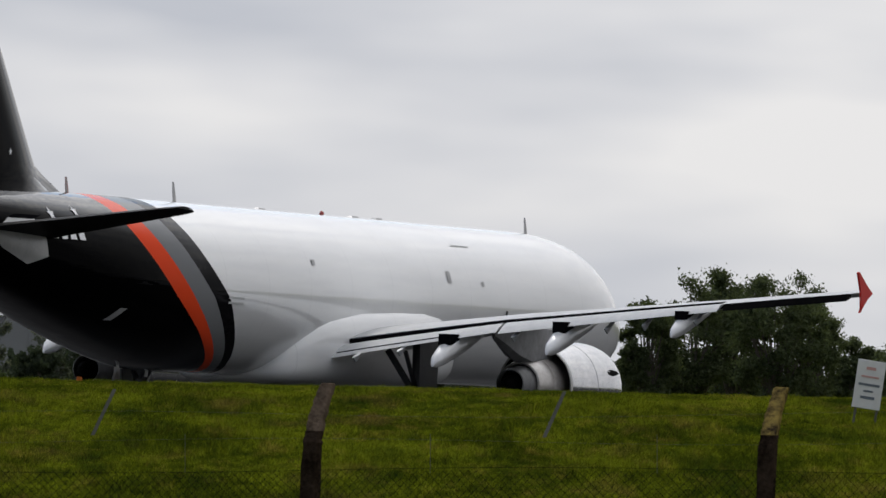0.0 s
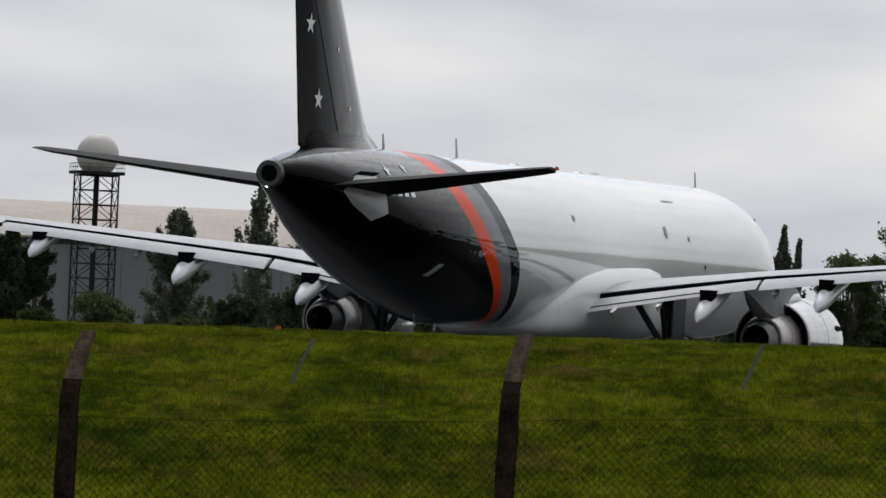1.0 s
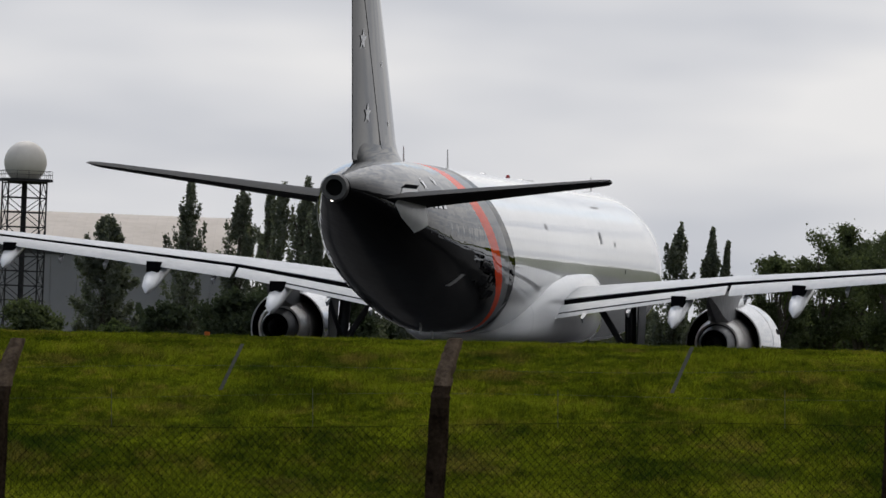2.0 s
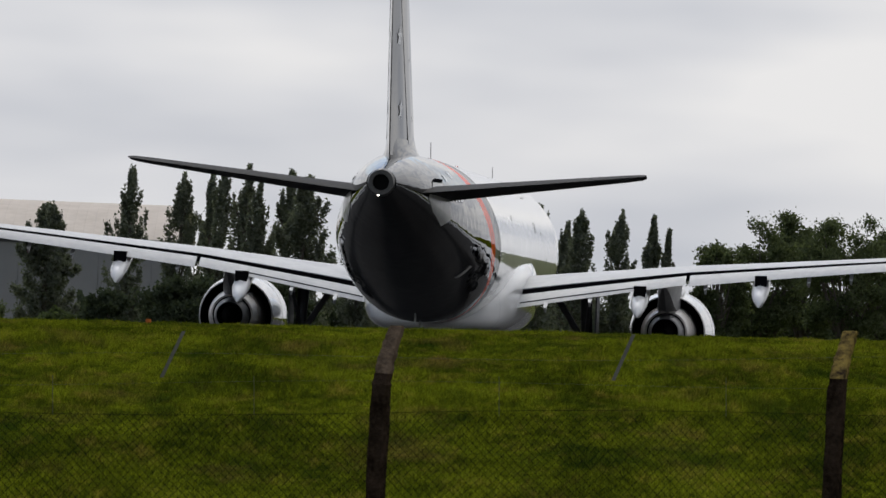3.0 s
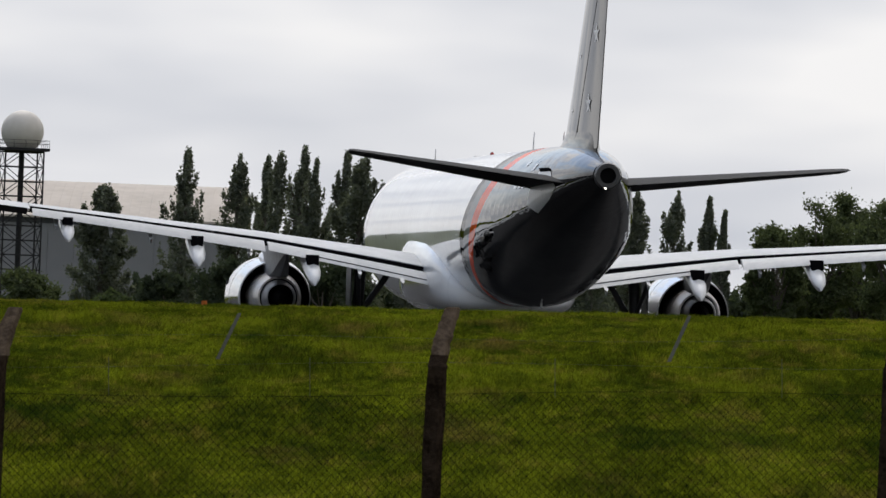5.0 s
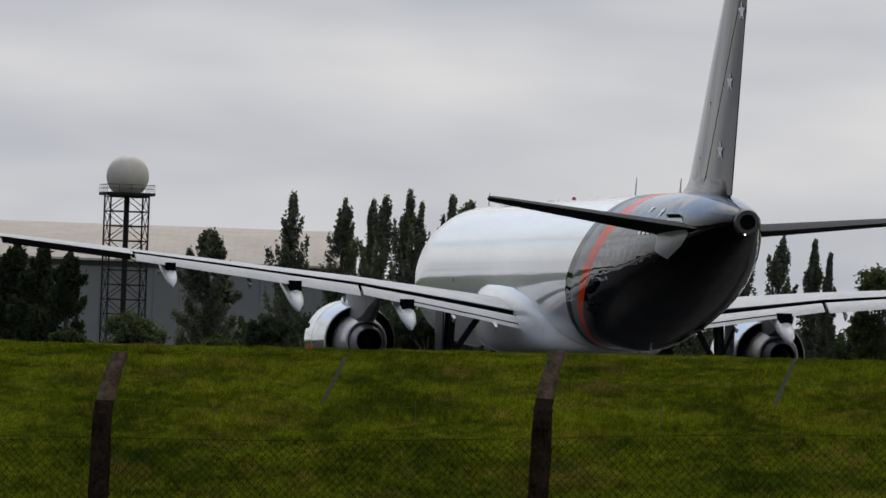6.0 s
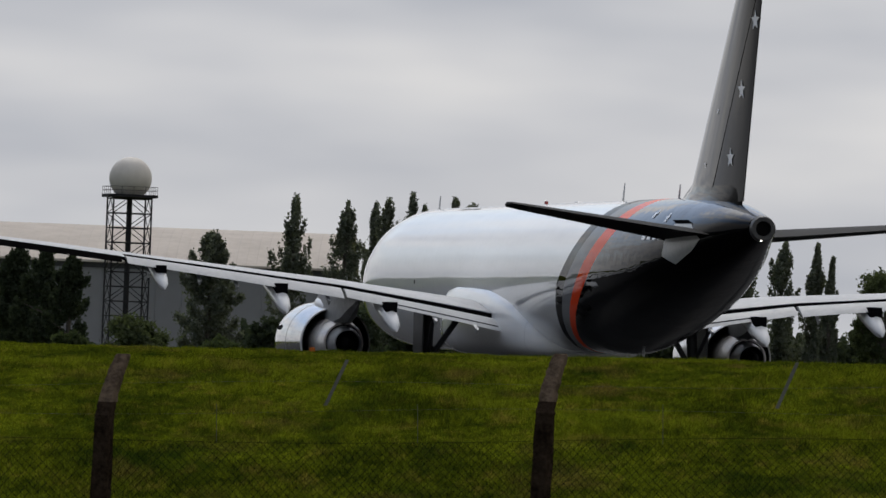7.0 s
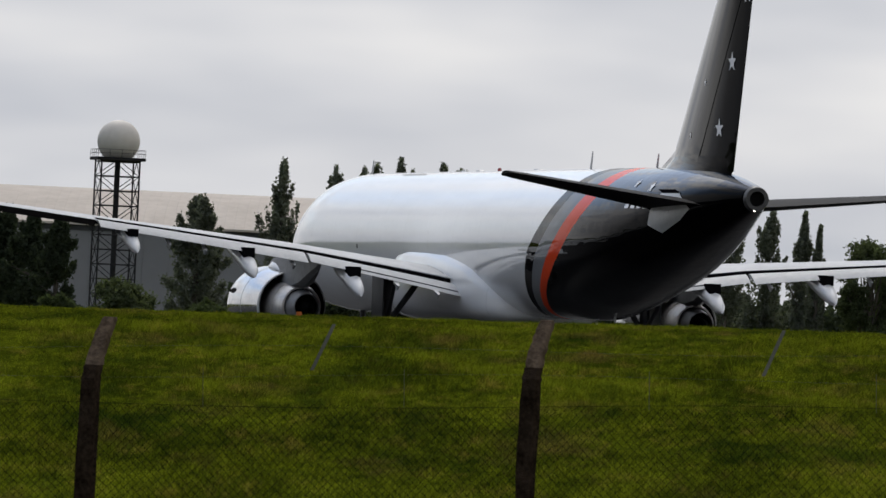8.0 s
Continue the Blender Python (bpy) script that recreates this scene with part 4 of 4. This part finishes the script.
for k, (az, el, wide, low) in enumerate(((-2.0, 0.75, 105, 0.15), (-2.28, 0.90, 150, 0.1), (-2.52, 0.985, 150, 0.12), (-2.78, 0.965, 160, 0.12), (-2.98, 0.85, 112, 0.1), (-3.27, 0.55, 110, 0.05), (-3.6, 0.55, 130, 0.05))):
    d = FAR - 10 + 12 * (k % 3)
    px, py = at_bearing(az, d)
    broad_tree(px, py, height_at(el, d) * 1.05, wide * METRE * 1.15, 160 + k, 84, 250, low, BROAD_LEAF, 0.145)
for k, (az, el, wide, mat, label) in enumerate(((2.53, 0.310, 120, BROAD_LEAF, "round dark green bush below the radar tower"), (2.02, 0.20, 85, SHRUB_LEAF, "low pale green shrub"), (1.25, 0.42, 190, HEDGE_LEAF, "large round dark bush below the poplars"),
                                                (2.95, 0.19, 80, SHRUB_LEAF, "low pale green shrub"), (0.75, 0.45, 170, HEDGE_LEAF, "large round dark bush below the poplars"), (1.72, 0.34, 90, HEDGE_LEAF, "dark bush below the poplars"))):
    d = FAR - 40 - 6 * k
    px, py = at_bearing(az, d)
    broad_tree(px, py, height_at(el, d), wide * METRE, 190 + k, 40, 300, 0.0, mat, 0.17, "bush", label, "bushes along the airfield edge")


def hedge(az0, az1, distance, el0, el1, count, seed):
    rng = np.random.default_rng(seed)
    az = az0 + (az1 - az0) * rng.uniform(0, 1, count)
    f = (az - az0) / (az1 - az0)
    top = EYE[2] + np.tan(np.radians(el0 + (el1 - el0) * f)) * distance
    top = top * (0.84 + 0.16 * np.sin(az * 23 + seed) * np.sin(az * 51 + 2))
    z = top * rng.uniform(0, 1, count) ** 0.7
    y = distance + rng.normal(size=count) * 2.0
    centres = np.stack([-np.tan(np.radians(az)) * y, y, z], 1)
    ob = triangles("hedge_row", leaves(rng, centres, 0.30), HEDGE_LEAF)
    tagged(ob, "dense dark hedge row along the far airfield edge", "hedge", kind="stuff")


hedge(1.9, -1.0, 735, 0.30, 0.40, 42000, 5)
hedge(-1.0, -4.2, 735, 0.40, 0.42, 46000, 6)
hedge(4.4, 1.9, 735, 0.14, 0.14, 16000, 7)


# ---- radar tower ----
def radar_tower():
    d = 900.0
    px, py = at_bearing(2.618, d)
    tower = thing("radar_tower", "steel lattice tower with a round off-white radome", "tower", pose(px, py, 0, 0, 0, 12))
    deck = EYE[2] + math.tan(radians(1.034)) * d
    half = 1.85
    bm = bmesh.new()
    bmesh.ops.create_uvsphere(bm, u_segments=40, v_segments=24, radius=2.05)
    for v in bm.verts:
        v.co.z = max(v.co.z, -1.75)
    bmesh.ops.translate(bm, vec=(0, 0, deck + 1.58), verts=bm.verts)
    part("radome", bm, DOME, tower, "round off-white radome")
    bm = bmesh.new()
    box(bm, (-2.35, -2.35, deck - 0.28), (2.35, 2.35, deck))
    part("deck", bm, LATTICE, tower, "dark platform deck", smooth=False)
    bm = bmesh.new()
    for k in range(5):
        for a, b in (((-2.3 + 1.15 * k), -2.3), ((-2.3 + 1.15 * k), 2.3), (-2.3, (-2.3 + 1.15 * k)), (2.3, (-2.3 + 1.15 * k))):
            tube(bm, (a, b, deck), (a, b, deck + 0.75), 0.022, k=5)
    for h in (0.4, 0.75):
        for a, b in (((-2.3, -2.3), (2.3, -2.3)), ((2.3, -2.3), (2.3, 2.3)), ((2.3, 2.3), (-2.3, 2.3)), ((-2.3, 2.3), (-2.3, -2.3))):
            tube(bm, (*a, deck + h), (*b, deck + h), 0.02, k=5)
    part("guard_rail", bm, LATTICE, tower, "thin guard rail")
    corners = ((-half, -half), (half, -half), (half, half), (-half, half))
    for a, b in corners:
        bm = bmesh.new()
        tube(bm, (a, b, 0), (a, b, deck - 0.28), 0.085, k=6)
        part("leg", bm, LATTICE, tower)
    levels = np.linspace(0, deck - 0.4, 13)
    for n, (lo, hi) in enumerate(zip(levels, levels[1:])):
        for (a, b), (c, e) in zip(corners, corners[1:] + corners[:1]):
            bm = bmesh.new()
            tube(bm, (a, b, hi), (c, e, hi), 0.06, k=5)
            mx, my = (a + c) / 2, (b + e) / 2
            top, foot = (hi, lo) if n % 2 else (lo, hi)
            tube(bm, (a, b, foot), (mx, my, top), 0.042, k=5)
            tube(bm, (c, e, foot), (mx, my, top), 0.042, k=5)
            part("brace", bm, LATTICE, tower)
    bm = bmesh.new()
    tube(bm, (0, 0, 0), (0, 0, deck - 0.2), 0.27, k=10)
    part("cable_shaft", bm, LATTICE, tower, "dark central cable shaft")


radar_tower()


# ---- hangar ----
def hangar():
    d = 1050.0
    hall = thing("hangar", "long grey-clad hangar with a beige vaulted roof", "hangar")
    x0, x1 = -math.tan(radians(5.2)) * d, -math.tan(radians(1.30)) * d
    eave, ridge, deep = EYE[2] + math.tan(radians(0.628)) * d, EYE[2] + math.tan(radians(0.865)) * d, 60.0
    bays = 24
    for k in range(bays):
        a, b = x0 + (x1 - x0) * k / bays, x0 + (x1 - x0) * (k + 1) / bays
        bm = bmesh.new()
        box(bm, (a + 0.02, d, 0), (b - 0.02, d + 0.4, eave))
        part("wall_panel", bm, CLADDING, hall, smooth=False)
    bm = bmesh.new()
    for xx in (x0, x1 - 0.4):
        box(bm, (xx, d + 0.4, 0), (xx + 0.4, d + deep, eave))
    box(bm, (x0, d + deep - 0.4, 0), (x1, d + deep, eave))
    part("side_wall", bm, CLADDING, hall, smooth=False)
    bm = bmesh.new()
    box(bm, (x0, d - 0.12, eave - 0.85), (x1, d - 0.004, eave + 0.02))
    part("fascia", bm, FASCIA, hall, "dark gutter board under the roof edge", smooth=False)
    sheets = 64
    wide = (x1 - x0 + 1.0) / sheets
    for k in range(sheets):
        a = x0 - 0.5 + wide * k
        rings = []
        for xx, up in ((a, 0.0), (a + 0.05 * wide, 0.022), (a + 0.14 * wide, 0.0), (a + wide, 0.0)):
            arc = [(xx, d - 0.6 + (deep + 1.2) * q, eave + (ridge - eave) * math.sin(math.pi * q) ** 0.8 + up) for q in np.linspace(0, 1, 17)]
            rings.append(arc + [(xx, b, c - 0.25) for _, b, c in arc[::-1]])
        part("roof_sheet", loft(bmesh.new(), rings), ROOFING, hall, angle=60)


hangar()


# ---- fence ----
FENCE_Y = 62.0


def fence_line(x):
    return 0.65 + 0.036 * x


fence = thing("boundary_fence", "chain-link fence on cranked concrete posts with strands of wire", "fence")


def concrete_post(x, top, mat, lean):
    foot = float(ground_height(x, FENCE_Y)) - 0.3
    joint = Vector((x - 0.092, FENCE_Y, top - 0.34))
    rng = random.Random(int(x * 100))
    rings = []
    path = [(Vector((x - 0.092 - lean, FENCE_Y, foot)), 0.070), (Vector((x - 0.092 - 0.35 * lean, FENCE_Y, -0.1)), 0.068), (joint - Vector((0, 0, 0.06)), 0.066), (joint + Vector((0.012, 0.03, 0.03)), 0.065), (Vector((x - 0.05, FENCE_Y + 0.16, top - 0.16)), 0.062), (Vector((x, FENCE_Y + 0.30, top)), 0.056)]
    fine = []
    for (a, r), (b, s) in zip(path, path[1:]):
        for k in range(6):
            fine.append((a.lerp(b, k / 6), r + (s - r) * k / 6))
    fine.append(path[-1])
    def ring(c, r):
        rr = 0.82 * r * (1 + rng.uniform(-0.06, 0.06))
        c = c + Vector((rng.uniform(-0.004, 0.004), rng.uniform(-0.004, 0.004), 0))
        return [c + Vector(((a * 0.95 + b * 0.31) * rr, (b * 0.95 - a * 0.31) * rr, 0)) for a, b in ((-1, -0.75), (-0.75, -1), (0.75, -1), (1, -0.75), (1, 0.75), (0.75, 1), (-0.75, 1), (-1, 0.75))]

    # the upright's shade and the arm's skylight are in their colours
    upright = part("post", loft(bmesh.new(), [ring(c, r) for c, r in fine[:19]]), CONCRETE, fence, "stained concrete post, its shade put into the dark colour", angle=30)
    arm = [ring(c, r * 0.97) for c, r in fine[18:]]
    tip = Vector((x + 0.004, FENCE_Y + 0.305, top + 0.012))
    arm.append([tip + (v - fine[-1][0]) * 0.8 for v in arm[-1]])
    part("post_arm", loft(bmesh.new(), arm), mat, upright, "cranked top of the post, skylight put into its paler colour", angle=30)


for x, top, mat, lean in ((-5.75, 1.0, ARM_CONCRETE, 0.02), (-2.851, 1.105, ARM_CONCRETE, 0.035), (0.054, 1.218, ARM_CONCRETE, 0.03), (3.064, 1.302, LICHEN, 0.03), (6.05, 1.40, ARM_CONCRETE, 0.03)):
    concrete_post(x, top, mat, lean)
for x, top in ((-4.4, 1.03), (-1.36, 1.135), (1.623, 1.232), (4.6, 1.34)):
    bm = bmesh.new()
    for lo, hi in (((x - 0.13, 0, top - 0.31), (x, 0.22, top)),):
        a, b = Vector((lo[0], FENCE_Y + lo[1], lo[2])), Vector((hi[0], FENCE_Y + hi[1], hi[2]))
        loft(bm, [[c + Vector(o) for o in ((-0.012, 0, 0), (0.012, 0, 0), (0.012, 0.005, 0), (-0.008, 0.005, 0), (-0.008, 0.026, 0), (-0.012, 0.026, 0))] for c in (a, b)])
    part("wire_arm", bm, GALVANISED, fence, "slim galvanised cranked arm", smooth=False)
for x in (-2.2, -0.87, 0.75, 2.25, 3.9):
    bm = bmesh.new()
    tube(bm, (x, FENCE_Y + 0.05, fence_line(x) - 0.02), (x - 0.01, FENCE_Y + 0.05, fence_line(x) + 0.24), 0.0022, k=5)
    part("dropper", bm, GALVANISED, fence, "short thin wire dropper")


def strand(name, offset, back, r, label, mat):
    bm = bmesh.new()
    xs = np.linspace(-6.2, 6.4, 64)
    rings = []
    for x in xs:
        sag = 0.02 * math.sin(x * 1.1 + offset * 9)
        rings.append([(x, FENCE_Y + back + r * math.cos(a), fence_line(x) + offset + sag + r * math.sin(a)) for a in (0.8, 2.9, 5.0)])
    loft(bm, rings)
    part(name, bm, mat, fence, label)


strand("top_wire", 0.0, -0.03, 0.0018, "dark line wire along the mesh", WIRE)
strand("barbed_wire", 0.19, 0.08, 0.0008, "thin strand of wire", GALVANISED)
strand("barbed_wire", 0.37, 0.17, 0.0008, "thin strand of wire", GALVANISED)


def chain_link():
    """Zigzag wires of a diamond mesh, woven side by side."""
    half, r = 0.028, 0.0025
    xs = np.arange(-4.6, 5.0, half)
    rows = 56
    tri = []
    box_dirs = np.array([(-1, 0), (0.5, 0.87), (0.5, -0.87)])
    for i, x in enumerate(xs):
        k = np.arange(rows + 1)
        slack = 0.006 * np.sin(x * 3.1 + k * 0.21) + 0.004 * np.sin(x * 7.7 - k * 0.4)
        zz = fence_line(x) - k * half - 0.005 + slack
        xx = x + ((k + i) % 2) * half
        yy = FENCE_Y - 0.03 + (k % 2) * 0.004
        p = np.stack([xx, yy, zz], 1)
        for sgn in (0, 1, 2):
            o = np.array([box_dirs[sgn][0] * r, box_dirs[sgn][1] * r, 0.0])
            q = np.array([box_dirs[(sgn + 1) % 3][0] * r, box_dirs[(sgn + 1) % 3][1] * r, 0.0])
            a, b = p[:-1], p[1:]
            tri.append(np.stack([a + o, b + o, b + q, a + q], 1).reshape(-1, 3))
    ob = triangles("chain_link_mesh", np.concatenate(tri), WIRE, fence, "dull diamond mesh of woven wire", per=4)
    tagged(ob, kind="stuff")


chain_link()


# ---- sign on the bank ----
def sign():
    board = thing("warning_sign", "white notice board with rows of lettering, leaning on the bank", "sign", pose(5.56, 96.0, float(ground_height(5.56, 96.0)) - 0.1, -4, 7, 4))
    lift = 1.27 - float(ground_height(5.56, 96.0)) + 0.1
    bm = bmesh.new()
    box(bm, (-0.145, 0, lift), (0.145, 0.012, lift + 0.50))
    bmesh.ops.bevel(bm, geom=bm.edges[:], offset=0.003, segments=1, affect="EDGES")
    part("plate", bm, SIGN_WHITE, board, "white metal plate", smooth=False)
    for z, half, tall, mat in ((0.40, 0.05, 0.03, SIGN_RED), (0.32, 0.09, 0.018, SIGN_RED), (0.235, 0.11, 0.024, SIGN_DARK), (0.17, 0.05, 0.02, SIGN_DARK), (0.10, 0.075, 0.028, SIGN_DARK)):
        bm = bmesh.new()
        box(bm, (-half, -0.005, lift + z), (half, -0.001, lift + z + tall))
        part("lettering_bar", bm, mat, board, smooth=False)
    for x in (-0.1, 0.12):
        bm = bmesh.new()
        tube(bm, (x, 0.025, -0.2), (x, 0.025, lift + 0.45), 0.013, k=8)
        part("pole", bm, GALVANISED, board)


sign()


# ---- marker on the crest ----
marker = thing("edge_marker", "small orange plastic marker in the grass", "marker", pose(*at_bearing(1.47, 109), float(ground_height(at_bearing(1.47, 109)[0], 109)) - 0.02))
bm = bmesh.new()
tube(bm, (0, 0, 0), (0, 0, 0.075), 0.04, 0.03, 10)
part("body", bm, ORANGE, marker)


# ---- grass on the bank ----
def bank_grass(count, seed):
    rng = np.random.default_rng(seed)
    y = 64 + 48.5 * rng.uniform(0, 1, count)
    x = rng.uniform(-1, 1, count) * (0.068 * y + 0.5)
    def patchy(cell_x, cell_y):
        g = rng.uniform(0, 1, (96, 96))
        u, v = (x + 10) / cell_x, (y - 60) / cell_y
        i, j = np.floor(u).astype(int), np.floor(v).astype(int)
        a, b = u - i, v - j
        a, b = a * a * (3 - 2 * a), b * b * (3 - 2 * b)
        return (g[i % 96, j % 96] * (1 - a) + g[(i + 1) % 96, j % 96] * a) * (1 - b) + (g[i % 96, (j + 1) % 96] * (1 - a) + g[(i + 1) % 96, (j + 1) % 96] * a) * b

    clump = 0.38 * patchy(0.7, 3.0) + 0.62 * patchy(0.17, 0.9)
    tall = rng.uniform(0.03, 0.08, count) * (0.5 + (2.6 - 1.4 * smooth_step((y - 98) / 10)) * np.clip(clump - 0.25, 0, 1) ** 1.5)
    z = ground_height(x, y) - 0.015
    turn = rng.uniform(0, 2 * math.pi, count)
    half = rng.uniform(0.004, 0.009, count)
    base = np.stack([x, y, z], 1)
    across = np.stack([np.cos(turn) * half, np.sin(turn) * half, np.zeros(count)], 1)
    bend = rng.normal(size=(count, 2)) * 0.5 * tall[:, None]
    tip = base + np.stack([bend[:, 0] + 0.05 * tall, bend[:, 1], tall], 1)
    ob = triangles("bank_grass", np.stack([base - across, base + across, tip], 1).reshape(-1, 3), BLADES)
    tagged(ob, "short rough green grass blades covering the bank", "grass", kind="stuff")


bank_grass(720000, 11)


def motions():
    walk(airliner, [
        (0.0, pose(-1.09, 233.69, 0, 0, 0, -22.50)),
        (0.5, pose(-0.45, 235.43, 0, 0, 0, -18.97)),
        (1.0, pose(0.10, 237.23, 0, 0, 0, -15.55)),
        (1.5, pose(0.59, 239.25, 0, 0, 0, -12.38)),
        (2.0, pose(0.97, 241.32, 0, 0, 0, -9.66)),
        (3.5, pose(1.52, 247.98, 0, 0, 0, -1.66)),
        (4.0, pose(1.56, 249.94, 0, 0, 0, 1.36)),
        (4.5, pose(1.51, 251.57, 0, 0, 0, 4.09)),
        (5.0, pose(1.40, 252.97, 0, 0, 0, 6.36)),
        (6.5, pose(0.60, 257.40, 0, 0, 0, 11.41)),
        (7.0, pose(0.22, 259.07, 0, 0, 0, 12.84)),
        (7.5, pose(-0.21, 260.79, 0, 0, 0, 14.29)),
        (8.0, pose(-0.64, 262.43, 0, 0, 0, 15.72)),
    ])


motions()
